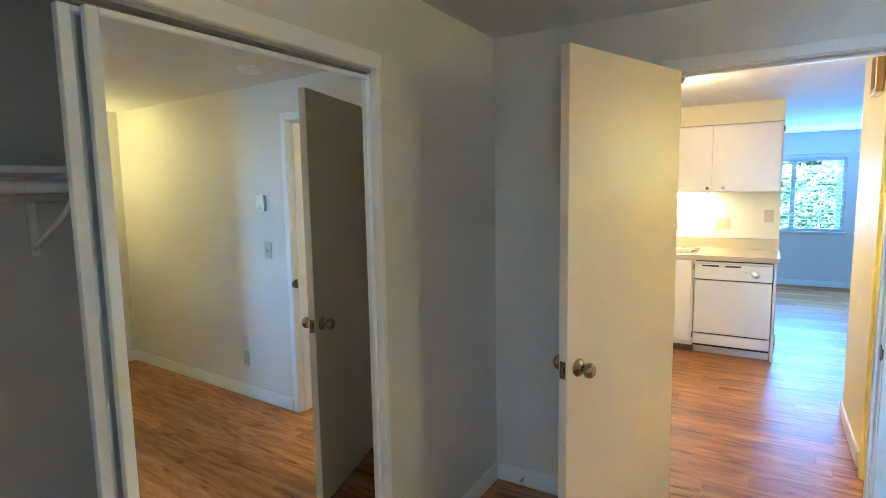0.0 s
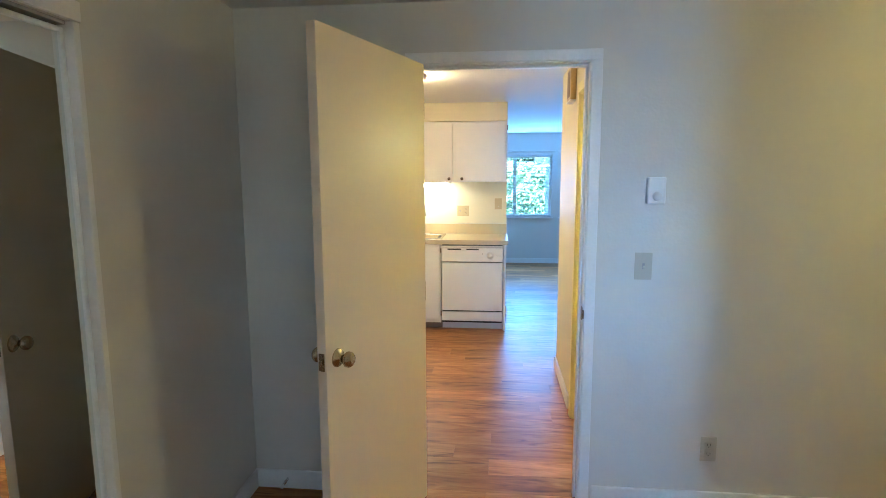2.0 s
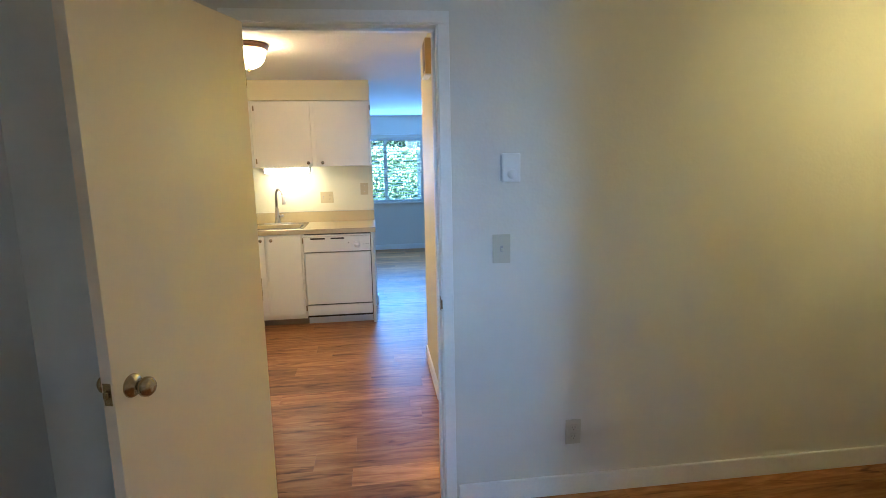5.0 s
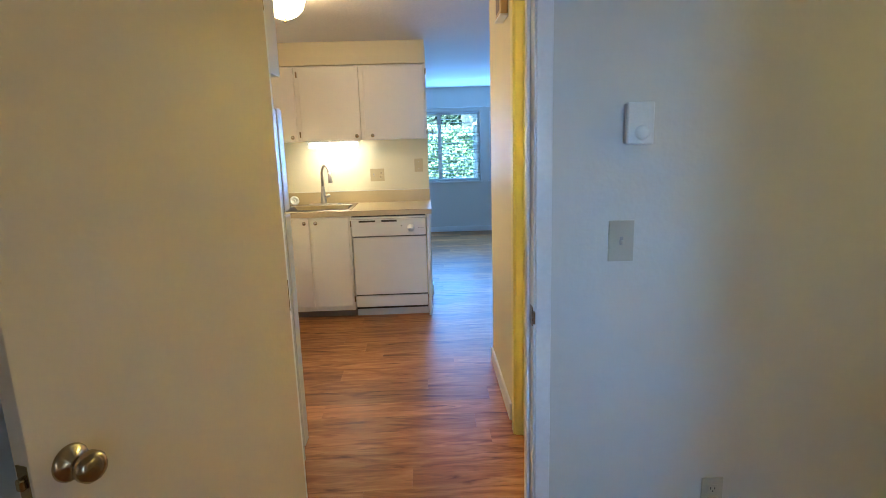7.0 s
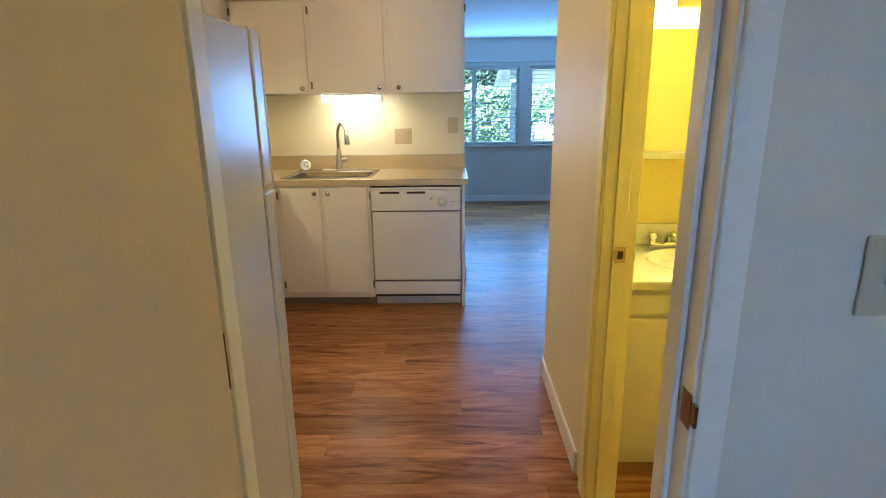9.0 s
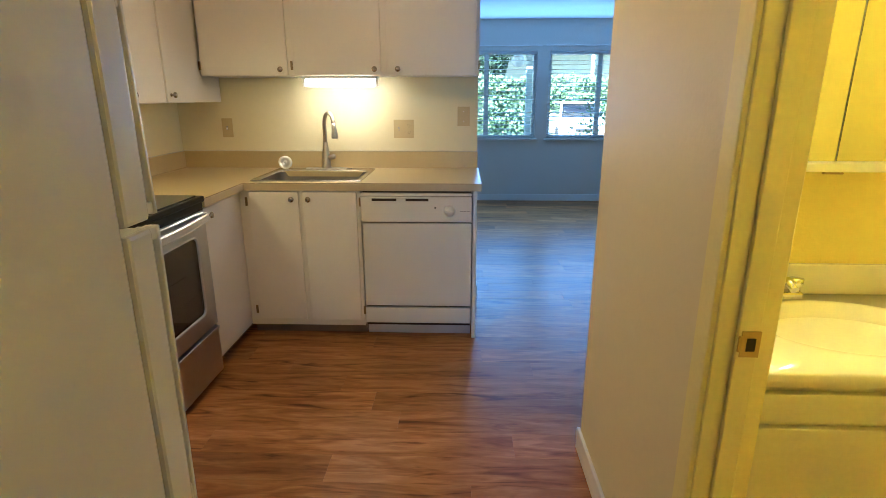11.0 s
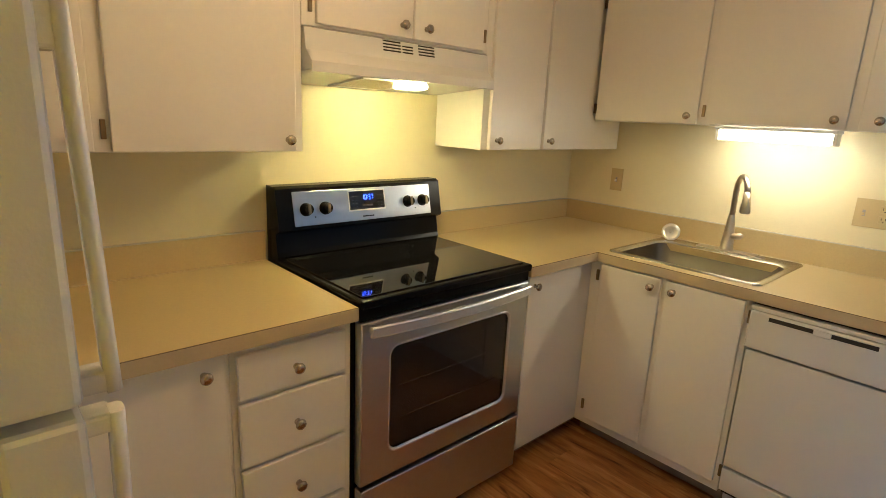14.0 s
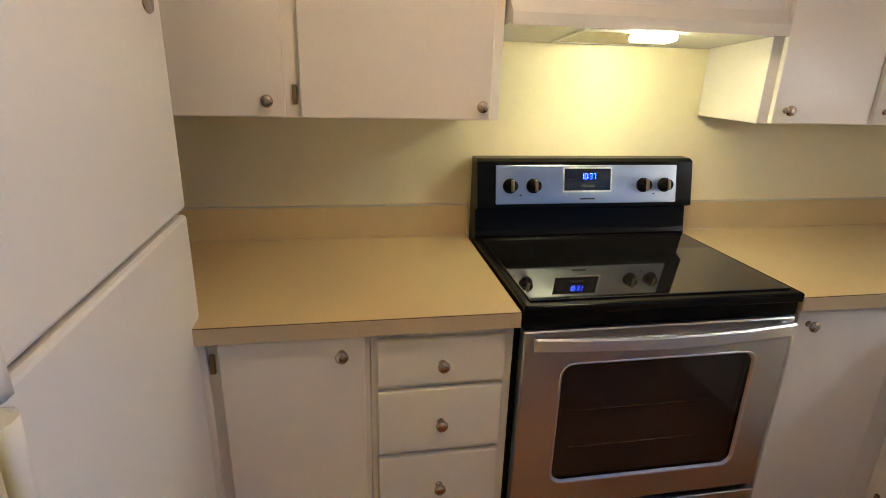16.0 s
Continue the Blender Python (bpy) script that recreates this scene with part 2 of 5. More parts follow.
def loop_yz(bm, y0, y1, z0, z1, r, x, n=5):
    """A rounded rectangle in a plane x = const."""
    vs = []
    for cy, cz, a0 in ((y1 - r, z1 - r, 0), (y0 + r, z1 - r, 90), (y0 + r, z0 + r, 180), (y1 - r, z0 + r, 270)):
        for k in range(n + 1):
            a = radians(a0 + 90 * k / n)
            vs.append(bm.verts.new((x, cy + r * math.cos(a), cz + r * math.sin(a))))
    return vs


# ---------------- building helpers ----------------
def box(bm, x0, x1, y0, y1, z0, z1, bevel=0.0, seg=2):
    """Add a box between two corners, with rounded edges if bevel is given."""
    vs = [bm.verts.new(p) for p in ((x0, y0, z0), (x1, y0, z0), (x1, y1, z0), (x0, y1, z0), (x0, y0, z1), (x1, y0, z1), (x1, y1, z1), (x0, y1, z1))]
    fs = [bm.faces.new([vs[i] for i in q]) for q in ((0, 3, 2, 1), (4, 5, 6, 7), (0, 1, 5, 4), (1, 2, 6, 5), (2, 3, 7, 6), (3, 0, 4, 7))]
    if bevel:
        es = list({e for f in fs for e in f.edges})
        bmesh.ops.bevel(bm, geom=es, offset=bevel, segments=seg, profile=0.5, affect="EDGES")
    return bm


def boxes(rows, bevel=0.0):
    bm = bmesh.new()
    for r in rows:
        box(bm, *r, bevel=bevel)
    return bm


def lathe(profile, n=24, m=None):
    """A turned shape about z from (radius, height) pairs, then moved by the matrix m."""
    bm = bmesh.new()
    rings = []
    for r, h in profile:
        if r < 1e-6:
            rings.append([bm.verts.new((0, 0, h))])
        else:
            rings.append([bm.verts.new((r * math.cos(2 * math.pi * k / n), r * math.sin(2 * math.pi * k / n), h)) for k in range(n)])
    for a, b in zip(rings, rings[1:]):
        for k in range(n):
            q = [a[k % len(a)], a[(k + 1) % len(a)], b[(k + 1) % len(b)], b[k % len(b)]]
            q = list(dict.fromkeys(q))
            if len(q) > 2:
                bm.faces.new(q)
    bmesh.ops.recalc_face_normals(bm, faces=bm.faces)
    for f in bm.faces:
        f.smooth = True
    if m is not None:
        bm.transform(m)
    return bm


def tube(points, radius, n=10):
    """A round bar along a line of points; radius may be one number or one for each point."""
    bm = bmesh.new()
    pts = [Vector(p) for p in points]
    rad = radius if isinstance(radius, (list, tuple)) else [radius] * len(pts)
    rings, ref = [], None
    for i, p in enumerate(pts):
        d = (pts[min(i + 1, len(pts) - 1)] - pts[max(i - 1, 0)]).normalized()
        if ref is None:
            ref = d.orthogonal().normalized()
        ref = (ref - d * ref.dot(d)).normalized()
        s = d.cross(ref)
        rings.append([bm.verts.new(p + rad[i] * (math.cos(2 * math.pi * k / n) * ref + math.sin(2 * math.pi * k / n) * s)) for k in range(n)])
    for a, b in zip(rings, rings[1:]):
        for k in range(n):
            bm.faces.new((a[k], a[(k + 1) % n], b[(k + 1) % n], b[k])).smooth = True
    bm.faces.new(rings[0][::-1])
    bm.faces.new(rings[-1])
    return bm


def mesh_of(name, bm, material):
    me = bpy.data.meshes.new(name)
    bm.to_mesh(me)
    bm.free()
    for mm in material if isinstance(material, (list, tuple)) else (material,):
        me.materials.append(mm)
    return me


def part(name, bm, material, parent, label=""):
    """One mesh under a thing or a part. Meshes of a thing at a place are in world metres, those of a thing at a pose in its own."""
    ob = new(name, mesh_of(name, bm, material))
    ob.parent = parent
    if parent.parent is None and parent.name not in OWN_FRAME:
        ob.matrix_parent_inverse = parent.matrix_basis.inverted()
    if label:
        tagged(ob, label)
    return ob


OWN_FRAME = set()


def thing(name, label, category, at=(0, 0, 0), group="", m=None):
    ob = new(name)
    ob.empty_display_size = 0.1
    if m is not None:
        ob.matrix_basis = m
        OWN_FRAME.add(ob.name)
    else:
        ob.location = at
    return tagged(ob, label, category, group)


def struct(name, bm, material, label, category="wall"):
    return tagged(new(name, mesh_of(name, bm, material)), label, category, kind="structure")


# ---------------- large structure ----------------
C, F = 2.245, 0.030   # ceiling and floor level
BED_L, BED_R, BED_BACK, BED_FRONT, HALL_Y = -1.26, 2.49, -0.90, 3.11, 3.22
KIT_L, SINK_Y, HALL_X = -1.89, 6.50, 0.365
LIV_Y, LIV_L, LIV_R = 10.06, -3.6, 3.6
DOOR_L, DOOR_R, DOOR_H = -0.455, 0.266, 1.988
BATH_A, BATH_B, BATH_BACK, BATH_R = 3.34, 3.985, 4.60, 1.95
WIN1, WIN2, WIN_Z0, WIN_Z1 = (-0.33, 0.82), (0.965, 2.115), 0.83, 1.88
CLO_A, CLO_B, CLO_H = 0.35, 2.19, 1.94
J = 0.018

struct("wall_bedroom_door", boxes([(-2.0, DOOR_L - J, BED_FRONT, HALL_Y, 0, C), (DOOR_R + J, 2.6, BED_FRONT, HALL_Y, 0, C),
       (DOOR_L - J, DOOR_R + J, BED_FRONT, HALL_Y, DOOR_H + J, C)]), M_WALL, "off-white painted wall with a doorway to the hall")
for y0, y1, z0, what in ((BED_BACK, CLO_A, 0, "off-white painted wall beside the closet"), (CLO_B, BED_FRONT, 0, "off-white painted wall pier between closet and door wall"), (CLO_A, CLO_B, CLO_H, "off-white painted wall above the closet opening")):
    struct("wall_bedroom_closet", boxes([(BED_L - 0.1, BED_L, y0, y1, z0, C)]), M_WALL, what)
struct("wall_bedroom_right", boxes([(BED_R, BED_R + 0.11, BED_BACK, BED_FRONT, 0, C)]), M_WALL, "off-white painted bedroom wall")
struct("wall_bedroom_back", boxes([(-2.1, 0.17, BED_BACK - 0.12, BED_BACK, 0, C), (0.63, 2.6, BED_BACK - 0.12, BED_BACK, 0, C),
       (0.17, 0.63, BED_BACK - 0.12, BED_BACK, 0, 1.05), (0.17, 0.63, BED_BACK - 0.12, BED_BACK, 1.95, C)]), M_WALL, "off-white painted wall with a window opening")
# added blocks out of view that cut the daylight to a strip on the door wall
struct("wall_daylight_blocker", boxes([(0.615, BED_R, BED_BACK, 0.20, 0, C), (BED_L, 0.11, BED_BACK, -0.10, 0, C)]), M_WALL, "added wall blocks that narrow the daylight from the bedroom window")
struct("wall_closet_back", boxes([(-2.1, -1.98, BED_BACK, BED_FRONT, 0, C)]), M_WALL, "plain off-white back wall of the closet")
for y0 in (0.2, 2.3):
    struct("wall_closet_end", boxes([(-1.98, -1.36, y0, y0 + 0.1, 0, C)]), M_WALL, "plain off-white end wall of the closet")
struct("wall_kitchen_left", boxes([(KIT_L - 0.11, KIT_L, HALL_Y, SINK_Y + 0.1, 0, C)]), M_CREAM, "cream painted wall behind the stove")
struct("wall_sink", boxes([(KIT_L, -0.005, SINK_Y, SINK_Y + 0.1, 0, C)]), M_CREAM, "cream painted wall behind the sink, ending at the living room")
struct("wall_hall", boxes([(HALL_X, HALL_X + 0.10, HALL_Y, BATH_A - J, 0, C), (HALL_X, HALL_X + 0.10, BATH_B + J, 4.89, 0, C),
       (HALL_X, HALL_X + 0.10, BATH_A - J, BATH_B + J, DOOR_H + J, C)]), M_CREAM, "cream painted hall wall with a bathroom doorway")
struct("wall_bath_back", boxes([(HALL_X + 0.10, LIV_R, BATH_BACK, 4.89, 0, C)]), M_WALL, "painted wall between bathroom and living room")
struct("wall_bath_right", boxes([(BATH_R, BATH_R + 0.1, HALL_Y, BATH_BACK, 0, C)]), M_BATH, "painted bathroom wall")
struct("wall_living_left", boxes([(LIV_L - 0.1, LIV_L, SINK_Y, LIV_Y, 0, C), (LIV_L, KIT_L - 0.11, SINK_Y, SINK_Y + 0.1, 0, C)]), M_WALL, "painted living room wall")
struct("wall_living_right", boxes([(LIV_R, LIV_R + 0.1, 4.66, LIV_Y, 0, C)]), M_WALL, "painted living room wall")
rows, x = [], LIV_L - 0.1
for a, b in (WIN1, WIN2):
    rows += [(x, a, LIV_Y, LIV_Y + 0.14, 0, C), (a, b, LIV_Y, LIV_Y + 0.14, 0, WIN_Z0), (a, b, LIV_Y, LIV_Y + 0.14, WIN_Z1, C)]
    x = b
rows.append((x, LIV_R + 0.1, LIV_Y, LIV_Y + 0.14, 0, C))
struct("wall_window", boxes(rows), M_WALL, "pale painted living room wall with two windows")
struct("ceiling", boxes([(-3.8, 3.8, -1.1, 10.24, C, C + 0.12)]), M_CEIL, "white ceiling with sprayed texture", "ceiling")
struct("subfloor", boxes([(-3.8, 3.8, -1.1, 10.24, -0.12, F - 0.0095)]), M_DARKFLOOR, "dark ground under the floor planks", "floor")
struct("soffit", boxes([(KIT_L, -0.012, 6.205, SINK_Y, 2.067, C), (KIT_L, -1.585, HALL_Y, 6.205, 2.067, C)]), M_CREAM, "painted soffit above the wall cabinets", "soffit")


def baseboard(rows):
    struct("baseboard", boxes(rows, 0.004), M_TRIM, "white painted baseboard along the wall", "baseboard")


H = F + 0.092
baseboard([(DOOR_R + 0.06, BED_R, BED_FRONT - 0.013, BED_FRONT, F, H)])
baseboard([(BED_R - 0.013, BED_R, BED_BACK, BED_FRONT - 0.014, F, H)])
baseboard([(BED_L, DOOR_L - 0.06, BED_FRONT - 0.013, BED_FRONT, F, H)])
baseboard([(BED_L, BED_L + 0.013, CLO_B + 0.01, BED_FRONT - 0.014, F, H)])
baseboard([(HALL_X - 0.013, HALL_X, BATH_B + 0.14, 4.903, F, H), (HALL_X + 0.001, LIV_R, 4.891, 4.903, F, H)])
baseboard([(LIV_L, LIV_R, LIV_Y - 0.013, LIV_Y, F, F + 0.085)])
baseboard([(-0.004, 0.008, 6.50, 6.612, F, H)])


def trim(name, rows, label, material=None):
    struct(name, boxes(rows, 0.003), material or M_TRIM, label, "trim")


# bedroom doorway: jambs, stops, casings on both faces
trim("trim", [(DOOR_L - J, DOOR_L, 3.106, 3.224, F, DOOR_H), (DOOR_R, DOOR_R + J, 3.106, 3.224, F, DOOR_H), (DOOR_L - J, DOOR_R + J, 3.106, 3.224, DOOR_H + 0.0005, DOOR_H + J),
              (DOOR_R - 0.011, DOOR_R - 0.0005, 3.150, 3.185, F, DOOR_H - 0.012), (DOOR_L + 0.0005, DOOR_L + 0.011, 3.150, 3.185, F, DOOR_H - 0.012), (DOOR_L + 0.001, DOOR_R - 0.001, 3.150, 3.185, DOOR_H - 0.011, DOOR_H - 0.0005)],
     "white painted jamb of the bedroom doorway")
for y0, y1 in ((BED_FRONT - 0.013, BED_FRONT - 0.001), (HALL_Y + 0.001, HALL_Y + 0.013)):
    trim("trim", [(DOOR_R + 0.005, DOOR_R + 0.05, y0, y1, F, DOOR_H + 0.005), (DOOR_L - 0.05, DOOR_L - 0.005, y0, y1, F, DOOR_H + 0.005),
                  (DOOR_L - 0.05, DOOR_R + 0.05, y0, y1, DOOR_H + 0.0055, DOOR_H + 0.05)], "white painted casing of the bedroom doorway")
# bathroom doorway
trim("trim", [(HALL_X - 0.004, HALL_X + 0.104, BATH_B, BATH_B + J, F, DOOR_H), (HALL_X - 0.004, HALL_X + 0.104, BATH_A - J, BATH_A, F, DOOR_H), (HALL_X - 0.004, HALL_X + 0.104, BATH_A - J, BATH_B + J, DOOR_H + 0.0005, DOOR_H + J),
              (HALL_X + 0.03, HALL_X + 0.07, BATH_B - 0.011, BATH_B - 0.0005, F, DOOR_H - 0.012), (HALL_X + 0.03, HALL_X + 0.07, BATH_A + 0.0005, BATH_A + 0.011, F, DOOR_H - 0.012)],
     "yellow painted jamb of the bathroom doorway", M_YTRIM)
trim("trim", [(HALL_X - 0.014, HALL_X - 0.001, BATH_B + 0.006, BATH_B + 0.062, F, DOOR_H + 0.005), (HALL_X - 0.014, HALL_X - 0.001, BATH_A - 0.062, BATH_A - 0.006, F, DOOR_H + 0.005),
              (HALL_X - 0.014, HALL_X - 0.001, BATH_A - 0.062, BATH_B + 0.062, DOOR_H + 0.0055, DOOR_H + 0.06)], "yellow painted casing of the bathroom doorway", M_YTRIM)
# closet head trim and side jamb
trim("trim", [(BED_L - 0.001, BED_L + 0.014, CLO_A - 0.06, CLO_B + 0.012, CLO_H, CLO_H + 0.055), (BED_L - 0.101, BED_L + 0.010, CLO_B - 0.014, CLO_B + 0.008, F, CLO_H - 0.0005)], "white painted head and jamb of the closet")


# ---------------- kitchen: cabinets ----------------
def fbox(bm, face, u0, u1, z0, z1, d0, d1, bevel=0.0):
    """A box on a front: face is ("x", plane) looking to +x with u along y, or ("y", plane) looking to -y with u along x; d is the way out."""
    axis, p = face
    if axis == "x":
        return box(bm, p + d0, p + d1, u0, u1, z0, z1, bevel)
    return box(bm, u0, u1, p - d1, p - d0, z0, z1, bevel)


def fmat(face, u, z, d):
    """The pose at a place on a front, with z pointing out of it."""
    axis, p = face
    return pose(p + d, u, z, 0, 90, 0) if axis == "x" else pose(u, p - d, z, 90, 0, 0)


KNOB = [(0, 0), (0.009, 0), (0.009, 0.002), (0.0055, 0.005), (0.005, 0.013), (0.0135, 0.017), (0.0155, 0.021), (0.014, 0.026), (0.007, 0.029), (0, 0.0295)]


def cab_door(face, u0, u1, z0, z1, parent, knob=None, hinge=None, thick=0.018, name="door"):
    """A plain slab door or drawer front, with its knob (u, z) and exposed hinges on the side hinge (u)."""
    bm = bmesh.new()
    fbox(bm, face, u0, u1, z0, z1, 0.001, thick, 0.0035)
    d = part(name, bm, M_CAB, parent)
    if knob:
        part("knob", lathe(KNOB, 18, fmat(face, knob[0], knob[1], thick)), M_NICKEL, d, "satin nickel knob")
    if hinge is not None:
        s = 1 if hinge <= u0 else -1
        for z in (z0 + 0.055, z1 - 0.055):
            hb = bmesh.new()
            fbox(hb, face, min(hinge, hinge - s * 0.012), max(hinge, hinge - s * 0.012), z - 0.024, z + 0.024, 0.0005, 0.010, 0.002)
            part("hinge", hb, M_HINGE, d, "small worn metal hinge")
    return d


FX = ("x", -1.300)   # fronts of the base cabinets by the stove
FY = ("y", 5.885)    # fronts of the base cabinets under the sink
UX = ("x", -1.605)   # wall cabinets by the stove
UY = ("y", 6.228)    # wall cabinets over the sink
KICK, TOP = 0.095, 0.873


def base_x(name, label, y0, y1):
    c = thing(name, label, "cabinet", (-1.6, (y0 + y1) / 2, 0))
    part("body", boxes([(KIT_L + 0.004, FX[1], y0, y1, KICK, TOP)], 0.002), M_CAB, c)
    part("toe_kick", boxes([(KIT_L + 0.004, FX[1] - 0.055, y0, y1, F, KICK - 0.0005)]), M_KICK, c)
    return c


c = base_x("base_cabinet", "white painted base cabinet with one plain door, beside the fridge", 3.26, 4.300)
cab_door(FX, 3.965, 4.287, 0.135, 0.862, c, (4.235, 0.822), 3.955)
cab_door(FX, 3.45, 3.94, 0.135, 0.862, c, (3.50, 0.822))
c = base_x("drawer_cabinet", "white painted cabinet with four plain drawers, beside the stove", 4.301, 4.652)
for a, b in ((0.723, 0.846), (0.528, 0.708), (0.333, 0.513), (0.140, 0.319)):
    cab_door(FX, 4.316, 4.628, a, b, c, (4.472, (a + b) / 2 - 0.005), name="drawer")
c = base_x("base_cabinet", "white painted corner base cabinet beside the stove, one plain door", 5.424, 6.49)
cab_door(FX, 5.440, 5.790, 0.135, 0.862, c, (5.475, 0.825))

c = thing("sink_cabinet", "white painted sink cabinet with two plain doors and nickel knobs", "cabinet", (-0.95, 6.18, 0))
part("body", boxes([(-1.297, -0.642, FY[1], FY[1] + 0.02, KICK, TOP), (-1.295, -0.644, FY[1] + 0.0205, SINK_Y - 0.005, KICK, 0.70)], 0.002), M_CAB, c)
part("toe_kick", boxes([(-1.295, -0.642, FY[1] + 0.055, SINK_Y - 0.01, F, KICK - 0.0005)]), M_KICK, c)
cab_door(FY, -1.240, -0.972, 0.135, 0.866, c, (-1.005, 0.828), -1.252)
cab_door(FY, -0.948, -0.660, 0.135, 0.866, c, (-0.915, 0.828), -0.648)

# end panel beside the dishwasher, down to the floor
c = thing("end_panel", "white painted end panel of the counter, standing on the floor", "panel", (-0.025, 6.18, 0))
part("panel", boxes([(-0.040, -0.018, 5.872, SINK_Y - 0.002, F, TOP)], 0.003), M_CAB, c)
part("cleat", boxes([(-0.017, -0.008, 6.42, SINK_Y - 0.002, F, TOP - 0.001)], 0.002), M_CAB, c)


def wall_cab(name, label, face, back, u0, u1, z0, z1, doors):
    mid = (u0 + u1) / 2
    c = thing(name, label, "cabinet", (mid, face[1], z0) if face[0] == "y" else (face[1], mid, z0))
    bm = bmesh.new()
    fbox(bm, face, u0, u1, z0, z1, -abs(back - face[1]) + 0.003, 0.0, 0.002)
    part("body", bm, M_CAB, c)
    for a, b, zz0, zz1, k, h in doors:
        cab_door(face, a, b, zz0, zz1, c, k, h)
    return c


Z0, Z1 = 1.322, 2.064
wall_cab("wall_cabinet", "white painted wall cabinet with two plain doors beside the stove", UX, KIT_L, 3.50, 4.668, Z0, Z1,
         [(3.585, 4.112, Z0 + 0.002, Z1 - 0.012, (4.072, Z0 + 0.042), None), (4.150, 4.640, Z0 + 0.002, Z1 - 0.012, (4.612, Z0 + 0.036), 4.142)])
wall_cab("wall_cabinet", "short white painted cabinet with two doors above the range hood", UX, KIT_L, 4.669, 5.456, 1.692, Z1,
         [(4.712, 5.076, 1.700, Z1 - 0.012, (5.030, 1.738), 4.702), (5.084, 5.422, 1.700, Z1 - 0.012, (5.135, 1.738), 5.432)])
wall_cab("wall_cabinet", "white painted corner wall cabinet with two plain doors", UX, KIT_L, 5.457, 6.497, Z0, Z1,
         [(5.490, 5.824, Z0 + 0.002, Z1 - 0.012, (5.530, Z0 + 0.040), None), (5.842, 6.200, Z0 + 0.002, Z1 - 0.012, (5.875, Z0 + 0.040), None)])
W0 = 1.464
wall_cab("wall_cabinet", "white painted wall cabinet with three plain doors over the sink", UY, SINK_Y, -1.585, -0.008, W0, Z1,
         [(-1.570, -1.082, W0 + 0.002, Z1 - 0.010, (-1.118, W0 + 0.035), -1.580), (-1.045, -0.556, W0 + 0.002, Z1 - 0.010, (-0.590, W0 + 0.035), -1.055),
          (-0.520, -0.026, W0 + 0.002, Z1 - 0.010, (-0.460, W0 + 0.035), -0.014)])
wall_cab("wall_cabinet", "white painted deep cabinet above the refrigerator", ("y", 3.245), 3.9, -1.33, -0.60, 1.70, Z1, [])

# counters with backsplash
CT = 0.914
def slab(xs, ys, cells):
    """A counter slab with rounded edges over those cells (i, j) of a grid, as one body."""
    bm = bmesh.new()
    top = {(i, j): bm.verts.new((x, y, CT)) for i, x in enumerate(xs) for j, y in enumerate(ys)}
    low = {(i, j): bm.verts.new((x, y, CT - 0.04)) for i, x in enumerate(xs) for j, y in enumerate(ys)}
    rim = []
    for i, j in cells:
        q = [(i, j), (i + 1, j), (i + 1, j + 1), (i, j + 1)]
        bm.faces.new([top[k] for k in q])
        bm.faces.new([low[k] for k in q[::-1]])
        for (a, b), nb in zip(zip(q, q[1:] + q[:1]), ((i, j - 1), (i + 1, j), (i, j + 1), (i - 1, j))):
            if nb not in cells:
                f = bm.faces.new((top[b], top[a], low[a], low[b]))
                rim.append(bm.edges.get((top[a], top[b])))
    bmesh.ops.delete(bm, geom=[v for v in bm.verts if not v.link_faces], context="VERTS")
    bmesh.ops.recalc_face_normals(bm, faces=bm.faces)
    bmesh.ops.bevel(bm, geom=rim, offset=0.0015, segments=2, profile=0.5, affect="EDGES")
    return bm


def counter(label, rows, splash, bands):
    c = thing("countertop", label, "countertop", (rows[0][0], rows[1][0], CT - 0.04))
    part("top", slab(*rows), M_LAM, c)
    for x0, x1, y0, y1 in bands:
        part("edge_band", boxes([(x0, x1, y0, y1, CT - 0.0405, CT - 0.0022)], 0.0008), M_LAMEDGE, c, "paler laminate edge band")
        part("seam", boxes([(x0, x1 - (0.0004 if x1 - x0 < 0.1 else 0), y0 + (0.0004 if y1 - y0 < 0.1 else 0), y1, CT - 0.0021, CT - 0.0004)]), M_SEAM, c, "thin dark seam")
    for s in splash:
        part("backsplash", boxes([s], 0.003), M_LAM, c)
        part("splash_cap", boxes([(s[0] - 0.0005, s[1] + 0.0005, s[2] - 0.0005, s[3] + 0.0005, s[5] + 0.0005, s[5] + 0.0028)]), M_IVORY, c, "pale edge strip")
        part("caulk", boxes([(s[0], s[1] + (0.004 if s[1] - s[0] < 0.1 else 0), s[2] - (0.004 if s[1] - s[0] > 0.1 else 0), s[3], CT + 0.0004, CT + 0.0045)], 0.0015), M_CAULK, c, "glossy joint bead")
    return c


counter("beige laminate countertop beside the stove", ((KIT_L + 0.002, -1.262), (3.25, 4.654), {(0, 0)}), [(KIT_L + 0.002, KIT_L + 0.020, 3.25, 4.654, CT + 0.0005, CT + 0.105)], [(-1.2618, -1.2590, 3.25, 4.654)])
SX0, SX1, SY0, SY1 = -1.228, -0.660, 5.945, 6.335
